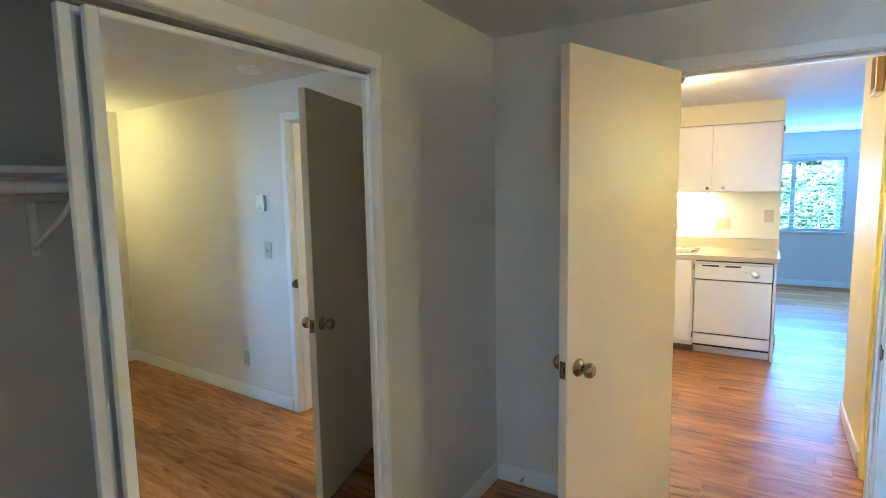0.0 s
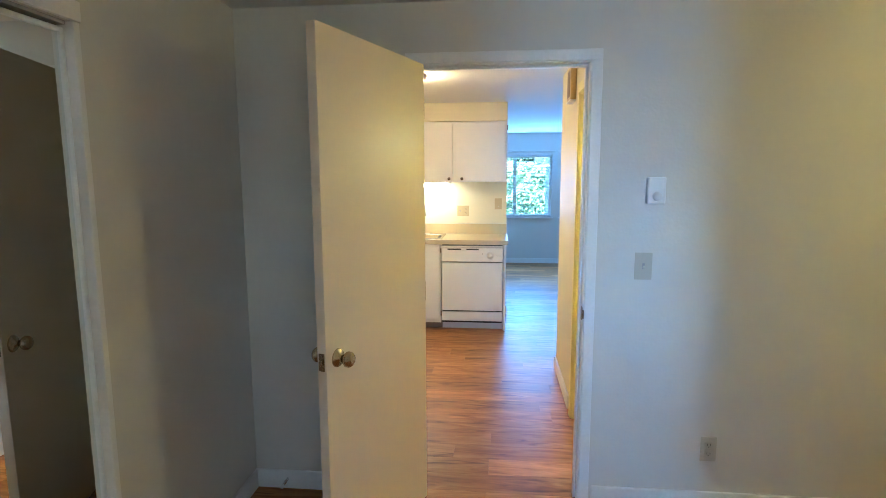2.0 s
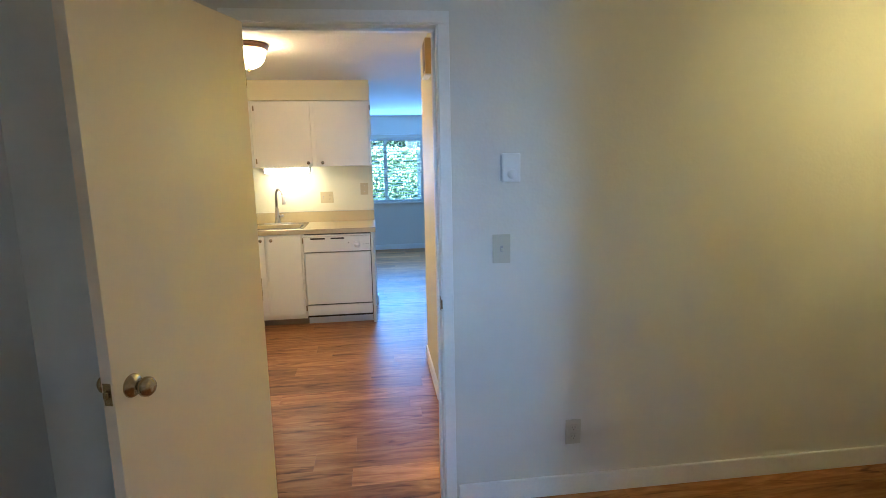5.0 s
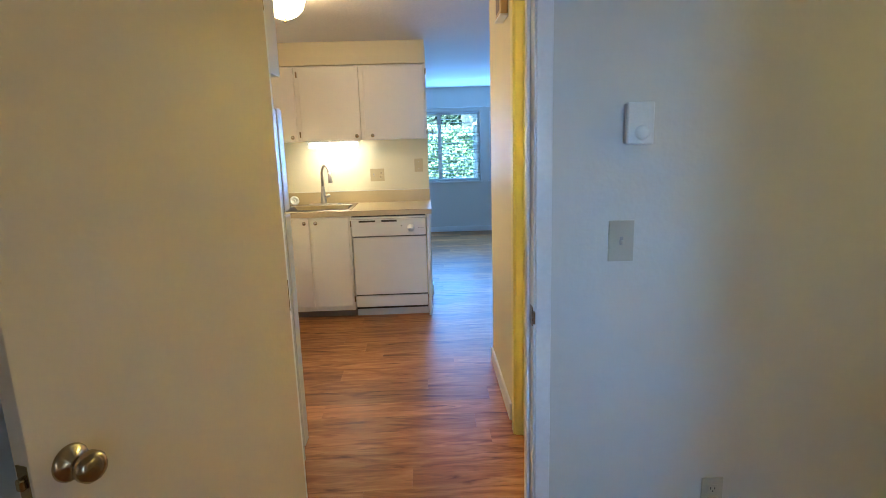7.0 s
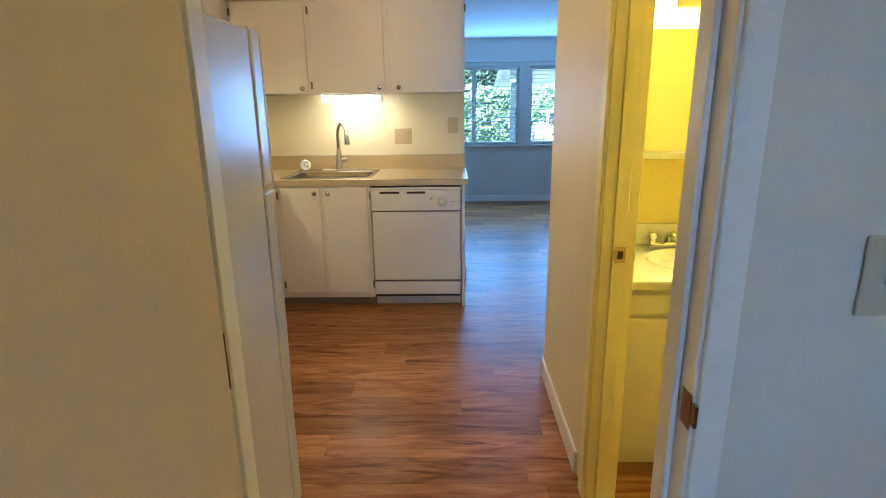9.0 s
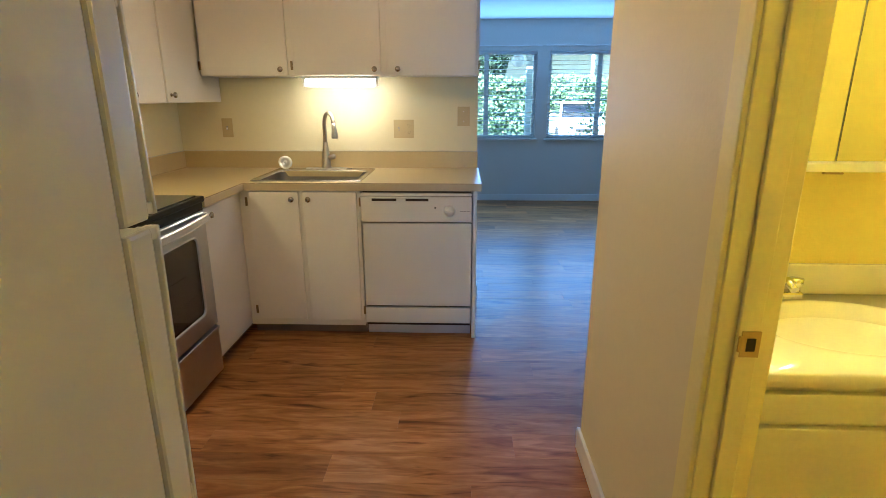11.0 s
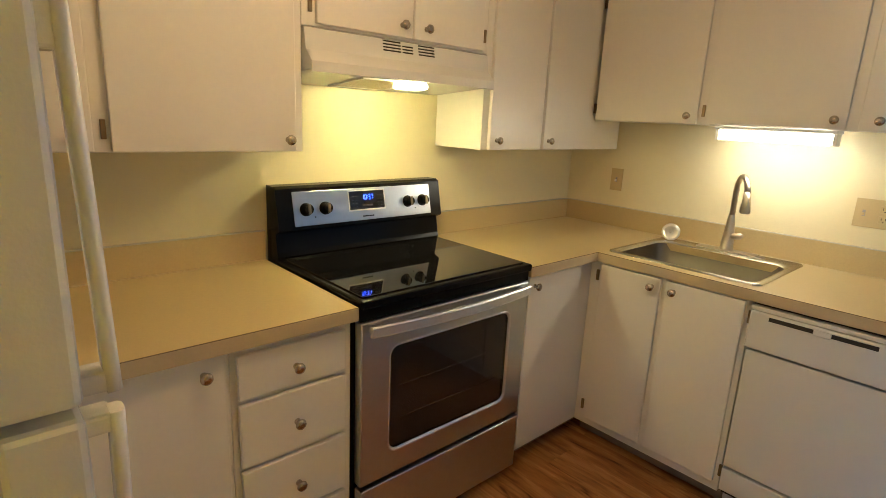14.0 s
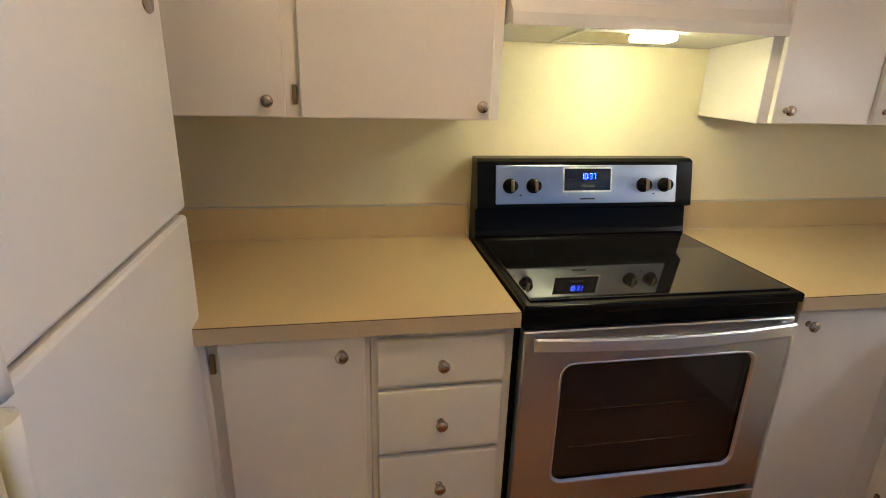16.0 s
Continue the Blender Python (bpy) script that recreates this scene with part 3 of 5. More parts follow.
counter("beige laminate L-shaped countertop with an inset sink",
        ((KIT_L + 0.002, -1.262, SX0, SX1, 0.002), (5.420, 5.865, SY0, SY1, 6.497), {(0, 0), (0, 1), (0, 2), (0, 3), (1, 1), (1, 2), (1, 3), (2, 1), (2, 3), (3, 1), (3, 2), (3, 3)}),
        [(KIT_L + 0.002, KIT_L + 0.020, 5.420, 6.478, CT + 0.0005, CT + 0.105), (KIT_L + 0.002, -0.002, 6.479, 6.497, CT + 0.0005, CT + 0.105)],
        [(-1.2618, -1.2590, 5.420, 5.8618), (-1.2618, 0.002, 5.8620, 5.8648), (0.0022, 0.0050, 5.8620, 6.497)])

# ---------------- sink and tap ----------------
s = thing("kitchen_sink", "stainless steel single-bowl sink set into the countertop", "sink", (-0.945, 6.18, CT))
bm = bmesh.new()
def loop_ring(bm, x0, x1, y0, y1, r, z, n=5):
    vs = []
    for cx, cy, a0 in ((x1 - r, y1 - r, 0), (x0 + r, y1 - r, 90), (x0 + r, y0 + r, 180), (x1 - r, y0 + r, 270)):
        for k in range(n + 1):
            a = radians(a0 + 90 * k / n)
            vs.append(bm.verts.new((cx + r * math.cos(a), cy + r * math.sin(a), z)))
    return vs
def skin(bm, rings):
    for a, b in zip(rings, rings[1:]):
        n = len(a)
        for k in range(n):
            bm.faces.new((a[k], a[(k + 1) % n], b[(k + 1) % n], b[k])).smooth = True
bowl = [loop_ring(bm, -1.218, -0.672, 5.947, 6.338, 0.05, CT - 0.004), loop_ring(bm, -1.205, -0.685, 5.960, 6.325, 0.06, CT - 0.13), loop_ring(bm, -1.175, -0.715, 5.990, 6.295, 0.05, CT - 0.165), loop_ring(bm, -0.990, -0.910, 6.10, 6.18, 0.035, CT - 0.170)]
skin(bm, bowl)
bm.faces.new(bowl[-1])
part("bowl", bm, M_STEEL_X, s)
bm = bmesh.new()
skin(bm, [loop_ring(bm, -1.250, -0.640, 5.915, 6.440, 0.03, CT + 0.0008), loop_ring(bm, -1.248, -0.642, 5.917, 6.438, 0.03, CT + 0.006), loop_ring(bm, -1.225, -0.665, 5.940, 6.345, 0.045, CT + 0.0055), loop_ring(bm, -1.218, -0.672, 5.947, 6.338, 0.05, CT - 0.004)])
part("rim", bm, M_STEEL_RIM, s, "bright polished steel rim")
part("drain", lathe([(0, CT - 0.170), (0.02, CT - 0.170), (0.04, CT - 0.167), (0.043, CT - 0.1685)], 20, Matrix.Translation((-0.95, 6.14, 0.001))), M_CHROME, s)
part("hole_cover", lathe([(0.0, 0.0095), (0.018, 0.009), (0.022, 0.006)], 16, Matrix.Translation((-0.80, 6.395, CT))), M_STEEL_X, s)

s = thing("kitchen_faucet", "brushed nickel pull-down kitchen faucet with one lever", "faucet", (-0.940, 6.395, CT + 0.006))
FXY = (-0.940, 6.395)
part("deck_plate", boxes([(FXY[0] - 0.125, FXY[0] + 0.125, FXY[1] - 0.027, FXY[1] + 0.027, CT + 0.0065, CT + 0.0125)], 0.0025), M_FAUCET, s)
part("body", lathe([(0.029, 0.013), (0.029, 0.019), (0.026, 0.024), (0.0235, 0.075), (0.019, 0.12), (0.0145, 0.16), (0.0125, 0.17)], 20, Matrix.Translation((*FXY, CT))), M_FAUCET, s)
arc = [(FXY[0], FXY[1], CT + 0.145), (FXY[0], FXY[1], CT + 0.27)]
for k in range(1, 11):
    a = radians(180 - 17 * k)
    out = 0.072 * (1 + math.cos(a))
    arc.append((FXY[0] + 0.59 * out, FXY[1] - 0.81 * out, CT + 0.27 + 0.075 * math.sin(a)))
part("spout", tube(arc, 0.0120, 12), M_FAUCET, s)
e = arc[-1]
part("spray_head", tube([(e[0], e[1], e[2] + 0.004), (e[0] + 0.003, e[1] - 0.004, e[2] - 0.03), (e[0] + 0.006, e[1] - 0.008, e[2] - 0.075), (e[0] + 0.006, e[1] - 0.008, e[2] - 0.083)], [0.0130, 0.0150, 0.0205, 0.0170], 14), M_FAUCET, s)
part("lever", tube([(FXY[0] + 0.010, FXY[1] - 0.003, CT + 0.075), (FXY[0] + 0.035, FXY[1] - 0.008, CT + 0.078), (FXY[0] + 0.052, FXY[1] - 0.012, CT + 0.084), (FXY[0] + 0.062, FXY[1] - 0.014, CT + 0.087)], [0.015, 0.014, 0.015, 0.008], 12), M_FAUCET, s)

s = thing("sink_strainer", "round steel sink strainer standing tilted against the sink rim", "strainer", m=pose(-1.185, 6.36, CT + 0.008, 68, 0, 25))
part("basket", lathe([(0, -0.022), (0.022, -0.02), (0.026, -0.004), (0.040, 0.0), (0.042, 0.003), (0.026, 0.0), (0.022, -0.015), (0, -0.017)], 24, pose(0, 0.042, 0)), M_STRAINER, s)
part("stem", lathe([(0.004, -0.018), (0.004, 0.006), (0.009, 0.008), (0.009, 0.016), (0, 0.018)], 12, pose(0, 0.042, 0)), M_STRAINER, s)

# ---------------- dishwasher ----------------
d = thing("dishwasher", "white built-in dishwasher with a dial and a slotted handle strip", "dishwasher", (-0.34, 6.18, 0))
part("tub", boxes([(-0.630, -0.048, 5.89, 6.46, 0.10, 0.868)]), M_GAP, d)
part("door", boxes([(-0.632, -0.046, 5.862, 5.889, 0.226, 0.700)], 0.004), M_APPL, d)
p_ = part("control_panel", boxes([(-0.636, -0.044, 5.852, 5.889, 0.708, 0.846)], 0.006), M_APPL, d)
part("top_strip", boxes([(-0.636, -0.044, 5.858, 5.889, 0.8485, 0.862)], 0.002), M_APPL, d)
for a, b in ((-0.575, -0.430), (-0.415, -0.275)):
    part("handle_slot", boxes([(a, b, 5.8505, 5.8525, 0.822, 0.836)]), M_GAP, p_, "dark handle recess")
part("latch", boxes([(-0.445, -0.395, 5.846, 5.853, 0.818, 0.838)], 0.003), M_APPL, p_)
part("dial", lathe([(0.030, 0), (0.030, 0.004), (0.021, 0.008), (0.019, 0.022), (0, 0.023)], 24, fmat(("y", 5.852), -0.165, 0.770, 0)), M_PLAS, p_)
part("dial_grip", boxes([(-0.187, -0.143, 5.823, 5.834, 0.766, 0.776)], 0.003), M_PLAS, p_)
part("indicator", boxes([(-0.243, -0.235, 5.8495, 5.8525, 0.783, 0.791)]), M_GAP, p_)
for k in range(3):
    part("print_mark", boxes([(-0.094 + 0.018 * k, -0.108 + 0.018 * k, 5.8512, 5.8525, 0.768, 0.770)]), M_GAP, p_)
part("lower_panel", boxes([(-0.634, -0.046, 5.864, 5.889, 0.122, 0.214)], 0.004), M_APPL, d)
part("toe_kick", boxes([(-0.634, -0.046, 5.935, 5.95, F, 0.094)]), M_APPL, d)

# ---------------- stove ----------------
ST0, ST1, SF = 4.662, 5.416, -1.262
st = thing("stove", "stainless steel and black glass-top electric stove with a blue clock", "stove", (-1.57, (ST0 + ST1) / 2, 0))
part("body", boxes([(KIT_L + 0.01, SF - 0.035, ST0, ST1, 0.03, 0.900)], 0.003), M_BLACK, st)
ct = part("cooktop", boxes([(KIT_L + 0.085, SF + 0.006, ST0 - 0.002, ST1 + 0.002, 0.9005, 0.928)], 0.007), M_BLACK, st)
part("glass", boxes([(KIT_L + 0.115, SF - 0.022, ST0 + 0.020, ST1 - 0.020, 0.9285, 0.9325)], 0.0015), M_GLASSTOP, ct, "glossy black ceramic glass")
M_RING = mat("printed_ring", (0.07, 0.07, 0.075), 0.2, 0, 0.05, 9)
part("vent_trim", boxes([(SF - 0.034, SF - 0.006, ST0 + 0.002, ST1 - 0.002, 0.862, 0.8995)], 0.003), M_BLACK, st)
# oven door: steel frame round a dark window
dr = part("oven_door", bmesh.new(), M_STEEL_Y, st)
bm = bmesh.new()
DX0, DX1 = SF - 0.034, SF
oy0, oy1, oz0, oz1 = ST0 + 0.004, ST1 - 0.004, 0.314, 0.858
wy0, wy1, wz0, wz1 = 4.770, 5.320, 0.396, 0.764
skin(bm, [loop_yz(bm, oy0, oy1, oz0, oz1, 0.004, DX0), loop_yz(bm, oy0, oy1, oz0, oz1, 0.004, DX1 - 0.004), loop_yz(bm, oy0 + 0.004, oy1 - 0.004, oz0 + 0.004, oz1 - 0.004, 0.004, DX1),
          loop_yz(bm, wy0, wy1, wz0, wz1, 0.035, DX1), loop_yz(bm, wy0 + 0.007, wy1 - 0.007, wz0 + 0.007, wz1 - 0.007, 0.03, DX1 - 0.006)])
for f in bm.faces:
    f.smooth = False
bm.to_mesh(dr.data)
bm.free()
part("window_rim", (lambda b: (skin(b, [loop_yz(b, wy0 - 0.003, wy1 + 0.003, wz0 - 0.003, wz1 + 0.003, 0.038, DX1 + 0.0004), loop_yz(b, wy0 - 0.001, wy1 + 0.001, wz0 - 0.001, wz1 + 0.001, 0.036, DX1 + 0.003), loop_yz(b, wy0 + 0.004, wy1 - 0.004, wz0 + 0.004, wz1 - 0.004, 0.031, DX1 - 0.002)]), b)[1])(bmesh.new()), M_HANDLE, dr, "pale steel rim")
part("oven_window", boxes([(DX1 - 0.0125, DX1 - 0.0065, wy0 + 0.004, wy1 - 0.004, wz0 + 0.004, wz1 - 0.004)]), M_OVENGLASS, dr, "dark tinted oven glass").visible_shadow = False
part("cavity", boxes([(DX1 - 0.030, DX1 - 0.028, wy0, wy1, wz0, wz1)]), M_OVENBACK, dr)
for z in (0.50, 0.615):
    part("oven_rack", tube([(DX1 - 0.017, wy0 + 0.05, z), (DX1 - 0.017, wy1 - 0.05 - (0.06 if z > 0.6 else 0), z)], 0.0022, 6), M_NICKEL, dr, "faint oven rack wire")
hpts = []
for k in range(13):
    u = k / 12
    hpts.append((SF + 0.022 + 0.026 * math.sin(math.pi * u), ST0 + 0.024 + (ST1 - ST0 - 0.048) * u, 0.836))
hb = bmesh.new()
rings = []
for i, (hx, hy, hz) in enumerate(hpts):
    rings.append([hb.verts.new((hx + dx, hy, hz + dz)) for dx, dz in ((-0.006, -0.018), (0.004, -0.018), (0.008, -0.014), (0.008, 0.013), (0.004, 0.018), (-0.006, 0.018))])
skin(hb, rings)
hb.faces.new(rings[0][::-1])
hb.faces.new(rings[-1])
for fc in hb.faces:
    fc.smooth = False
hd = part("oven_handle", hb, M_HANDLE, dr, "curved steel bar handle")
for y in (ST0 + 0.030, ST1 - 0.050):
    part("handle_mount", boxes([(SF - 0.001, SF + 0.024, y, y + 0.020, 0.824, 0.848)], 0.003), M_STEEL_Y, hd)
sd = part("storage_drawer", boxes([(DX0, DX1, oy0, oy1, 0.070, 0.300)], 0.004), M_STEEL_Y, st, "brushed steel storage drawer")
part("drawer_lip", boxes([(DX1 - 0.004, DX1 + 0.006, oy0, oy1, 0.2865, 0.3015)], 0.003), M_STEEL_Y, sd)
part("plinth", boxes([(KIT_L + 0.06, SF - 0.08, ST0 + 0.02, ST1 - 0.02, F, 0.0295)]), M_GAP, st)
# back guard with the controls, leaning back a little
bg = part("back_guard", bmesh.new(), M_BLACK, st)
bm = bmesh.new()
prof = [(KIT_L + 0.012, 0.9005), (KIT_L + 0.084, 0.9005), (KIT_L + 0.098, 0.935), (KIT_L + 0.092, 0.950), (KIT_L + 0.080, 1.018), (KIT_L + 0.112, 1.032), (KIT_L + 0.082, 1.176), (KIT_L + 0.066, 1.184), (KIT_L + 0.012, 1.184)]
ends = []
for y in (ST0 + 0.002, ST1 - 0.002):
    ends.append([bm.verts.new((px, y, pz)) for px, pz in prof])
n = len(prof)
for k in range(n):
    bm.faces.new((ends[0][k], ends[0][(k + 1) % n], ends[1][(k + 1) % n], ends[1][k]))
bm.faces.new(ends[0][::-1])
bm.faces.new(ends[1])
bmesh.ops.recalc_face_normals(bm, faces=bm.faces)
bm.to_mesh(bg.data)
bm.free()
# frame of the sloping panel: x' along y, y' up the slope, z' out of it
slope = math.atan2(0.030, 0.144)
PAN = Matrix.Translation((KIT_L + 0.097, (ST0 + ST1) / 2, 1.104)) @ Matrix.Rotation(math.pi / 2, 4, "Z") @ Matrix.Rotation(math.pi / 2 - slope, 4, "X")
def panel_part(name, x0, x1, y0, y1, z0, z1, material, parent, label="", bevel=0.001):
    b = boxes([(x0, x1, y0, y1, z0, z1)], bevel)
    b.transform(PAN)
    return part(name, b, material, parent, label)
pl = panel_part("control_panel", -0.315, 0.315, -0.062, 0.062, 0.0, 0.0035, M_STEEL_Y, st, "brushed steel control panel", 0.0015)
for kx in (-0.268, -0.190, 0.193, 0.270):
    kb = lathe([(0.024, 0.0036), (0.024, 0.008), (0.0195, 0.011), (0.0185, 0.030), (0.016, 0.033), (0, 0.0335)], 26, PAN @ pose(kx, -0.004, 0))
    kk = part("control_knob", kb, M_BLACK, pl, "black knob")
    panel_part("knob_grip", kx - 0.005, kx + 0.005, -0.022, 0.014, 0.030, 0.0385, M_BRASSY, kk, "", 0.002)
dp = panel_part("display", -0.085, 0.075, -0.020, 0.050, 0.0036, 0.0065, M_GLASSTOP, pl, "dark glass display")
for fx0, fx1, fy0, fy1 in ((-0.090, 0.080, -0.026, -0.021), (-0.090, 0.080, 0.051, 0.054), (-0.090, -0.086, -0.0205, 0.0505), (0.076, 0.080, -0.0205, 0.0505)):
    panel_part("display_frame", fx0, fx1, fy0, fy1, 0.0036, 0.0060, M_PLAS, pl)
panel_part("logo_bar", -0.030, 0.022, -0.050, -0.045, 0.0036, 0.0042, M_RING, pl)
for kx in (-0.233, 0.232):
    panel_part("print_mark", kx - 0.003, kx + 0.003, -0.036, -0.031, 0.0036, 0.0042, M_GAP, pl)
for kx in (-0.07, -0.055, 0.045, 0.06):
    for ky in (-0.010, 0.002, 0.014, 0.030):
        panel_part("key_mark", kx - 0.004, kx + 0.004, ky, ky + 0.003, 0.0066, 0.0069, M_RING, dp)
panel_part("key_mark", -0.030, 0.020, -0.010, -0.002, 0.0066, 0.0069, M_RING, dp)
# blue seven-segment time 10:37
SEG = {"1": "bc", "0": "abcdef", "3": "abgcd", "7": "abc"}
bm = bmesh.new()
def seg_bar(cx, cy, w, h):
    box(bm, cx - w / 2, cx + w / 2, cy - h / 2, cy + h / 2, 0.0066, 0.0072)
xx = -0.024
for ch in "10:37":
    if ch == ":":
        seg_bar(xx - 0.0035, 0.030, 0.0022, 0.0022)
        seg_bar(xx - 0.0035, 0.022, 0.0022, 0.0022)
        xx += 0.0045
        continue
    for sname in SEG[ch]:
        dx, dy, w, h = {"a": (0, 0.009, 0.006, 0.0018), "d": (0, -0.009, 0.006, 0.0018), "g": (0, 0, 0.006, 0.0018), "b": (0.0038, 0.0045, 0.0018, 0.0075),
                        "c": (0.0038, -0.0045, 0.0018, 0.0075), "e": (-0.0038, -0.0045, 0.0018, 0.0075), "f": (-0.0038, 0.0045, 0.0018, 0.0075)}[sname]
        seg_bar(xx + dx, 0.026 + dy, w, h)
    xx += 0.0125
bm.transform(PAN)
part("clock_digits", bm, M_BLUE, dp, "glowing blue clock digits 10:37")

# ---------------- range hood ----------------
h = thing("range_hood", "white range hood with vent slots and a lit lamp", "range hood", (-1.7, 5.06, 1.54))
bm = bmesh.new()
HY0, HY1 = 4.672, 5.453
prof = [(KIT_L + 0.003, 1.690), (-1.603, 1.690), (-1.594, 1.686), (-1.584, 1.625), (-1.560, 1.602), (-1.548, 1.590), (-1.546, 1.560), (-1.554, 1.558), (-1.557, 1.567), (KIT_L + 0.02, 1.538), (KIT_L + 0.003, 1.536)]
ends = [[bm.verts.new((px, y, pz)) for px, pz in prof] for y in (HY0, HY1)]
n = len(prof)
for k in range(n):
    bm.faces.new((ends[0][k], ends[0][(k + 1) % n], ends[1][(k + 1) % n], ends[1][k]))
bm.faces.new(ends[0][::-1])
bm.faces.new(ends[1])
bmesh.ops.recalc_face_normals(bm, faces=bm.faces)
hs = part("shell", bm, M_APPL, h)
for g0 in (4.955, 5.035, 5.105):
    for k in range(4 if g0 != 5.035 else 3):
        w = 0.072 if g0 != 5.035 else 0.045
        zz = 1.650 + 0.0098 * k
        xo = -1.5870 - (zz - 1.625) * 0.164
        b = boxes([(xo - 0.001, xo + 0.0045, g0, g0 + w, zz, zz + 0.0045)])
        part("vent_slot", b, M_GAP, hs, "dark vent slot")
# the underside falls towards the wall
LEAN = Matrix(((1, 0, 0, 0), (0, 1, 0, 0), (0.094, 0, 1, 0.094 * 1.56), (0, 0, 0, 1)))
def under_part(name, rows, material, label="", bevel=0.002):
    b = boxes(rows, bevel)
    b.transform(LEAN)
    return part(name, b, material, h, label)
under_part("filter_frame", [(-1.830, -1.818, 4.885, 5.130, 1.559, 1.5655), (-1.612, -1.600, 4.885, 5.130, 1.559, 1.5655), (-1.8175, -1.6125, 4.885, 4.897, 1.559, 1.5655), (-1.8175, -1.6125, 5.118, 5.130, 1.559, 1.5655)], M_APPL)
M_MESH = mat("greasy_mesh", (0.24, 0.19, 0.11), 0.35, 0.8, 0.3, 30, 1.0, 160, 0.3)
under_part("filter", [(-1.8172, -1.613, 4.8975, 5.1175, 1.561, 1.5655)], M_MESH, "greasy metal mesh filter")
under_part("lamp_lens", [(-1.636, -1.576, 5.030, 5.145, 1.5400, 1.5585)], M_HOODLAMP, "glowing frosted lamp lens", 0.008)
under_part("lamp_socket", [(-1.632, -1.582, 5.1315, 5.139, 1.559, 1.5655)], M_PLAS)

# ---------------- lamps ----------------
u = thing("under_cabinet_light", "lit white fluorescent strip under the wall cabinet", "light", (-0.80, 6.30, W0))
part("housing", boxes([(-1.020, -0.585, 6.255, 6.345, W0 - 0.014, W0 - 0.001)], 0.002), M_PLAS, u)
# added strip behind the diffuser that holds its light back from the wall
part("wall_shield", boxes([(-1.004, -0.601, 6.333, 6.337, W0 - 0.036, W0 - 0.0145)]), M_PLAS, u, "added white strip that keeps tube light off the wall")
part("diffuser", boxes([(-1.003, -0.602, 6.274, 6.326, W0 - 0.056, W0 - 0.0145)], 0.012), M_TUBE, u, "glowing white diffuser")
for xx in (-1.012, -0.593):
    part("end_cap", boxes([(xx - 0.007, xx + 0.007, 6.272, 6.328, W0 - 0.058, W0 - 0.0145)], 0.002), M_PLAS, u)

LX, LY = -0.75, 4.70
l = thing("ceiling_light", "flush ceiling light with a bronze rim and a lit frosted bowl", "light", (LX, LY, C))
part("base", lathe([(0, C - 0.0005), (0.128, C - 0.0005), (0.134, C - 0.010), (0.125, C - 0.030), (0.112, C - 0.036)], 40, Matrix.Translation((LX, LY, 0))), M_BRONZE, l, "bronze painted rim")
part("bowl", lathe([(0.112, C - 0.034), (0.110, C - 0.060), (0.097, C - 0.100), (0.070, C - 0.130), (0.035, C - 0.147), (0, C - 0.151)], 40, Matrix.Translation((LX, LY, 0))), M_DOME, l, "frosted glowing glass bowl")
part("finial", lathe([(0, C - 0.172), (0.007, C - 0.168), (0.009, C - 0.160), (0.005, C - 0.154), (0.014, C - 0.150)], 16, Matrix.Translation((LX, LY, 0))), M_BRASS, l, "small brass finial")

# ---------------- refrigerator ----------------
f = thing("refrigerator", "white top-freezer refrigerator with long bar handles", "refrigerator", (-0.965, 3.57, 0))
R0, R1, RF = -1.330, -0.614, 3.854
part("cabinet", boxes([(R0 + 0.004, R1 - 0.002, 3.245, RF - 0.006, F + 0.006, 1.575)], 0.006), M_APPL, f)
part("gasket", boxes([(R0 + 0.012, R1 - 0.010, RF - 0.0055, RF + 0.0005, 0.09, 1.570)]), M_GASKET, f)
fd = part("freezer_door", boxes([(R0, R1, RF + 0.001, RF + 0.072, 1.160, 1.582)], 0.008), M_APPL, f)
ld = part("fridge_door", boxes([(R0, R1, RF + 0.001, RF + 0.072, 0.095, 1.148)], 0.008), M_APPL, f)
part("top_hinge", boxes([(R0 + 0.01, R0 + 0.07, RF - 0.03, RF + 0.05, 1.5825, 1.592)], 0.003), M_APPL, f)
part("base_grille", boxes([(R0 + 0.01, R1 - 0.01, RF - 0.02, RF - 0.004, F, 0.088)], 0.002), M_GASKET, f)
def fridge_handle(z0, z1, parent, up):
    """A flat moulded bar that leans in towards its far end, on a deep bracket there and a slim one at the door joint."""
    yf = RF + 0.0722
    x0, x1 = R1 - 0.030, R1 - 0.006
    hb = bmesh.new()
    rows = []
    for k in range(13):
        u = k / 12
        far = u if up else 1 - u
        out = 0.034 - 0.011 * far
        rows.append([hb.verts.new((xx, yf + out + yy, z0 + (z1 - z0) * u)) for xx, yy in ((x0, -0.014), (x0, -0.004), (x0 + 0.005, 0), (x1 - 0.005, 0), (x1, -0.004), (x1, -0.014))])
    skin(hb, rows)
    hb.faces.new(rows[0][::-1])
    hb.faces.new(rows[-1])
    near, far = ((z0 + 0.0005, z0 + 0.022), (z1 - 0.075, z1 - 0.0005)) if up else ((z1 - 0.022, z1 - 0.0005), (z0 + 0.0005, z0 + 0.075))
    box(hb, x0 - 0.012, x1 - 0.001, yf - 0.006, yf + 0.024, *near, 0.004)
    box(hb, x0 - 0.012, x1 - 0.001, yf - 0.006, yf + 0.014, *far, 0.004)
    part("door_handle", hb, M_APPL, parent, "white moulded bar handle")
fridge_handle(1.166, 1.560, fd, True)
fridge_handle(0.560, 1.144, ld, False)
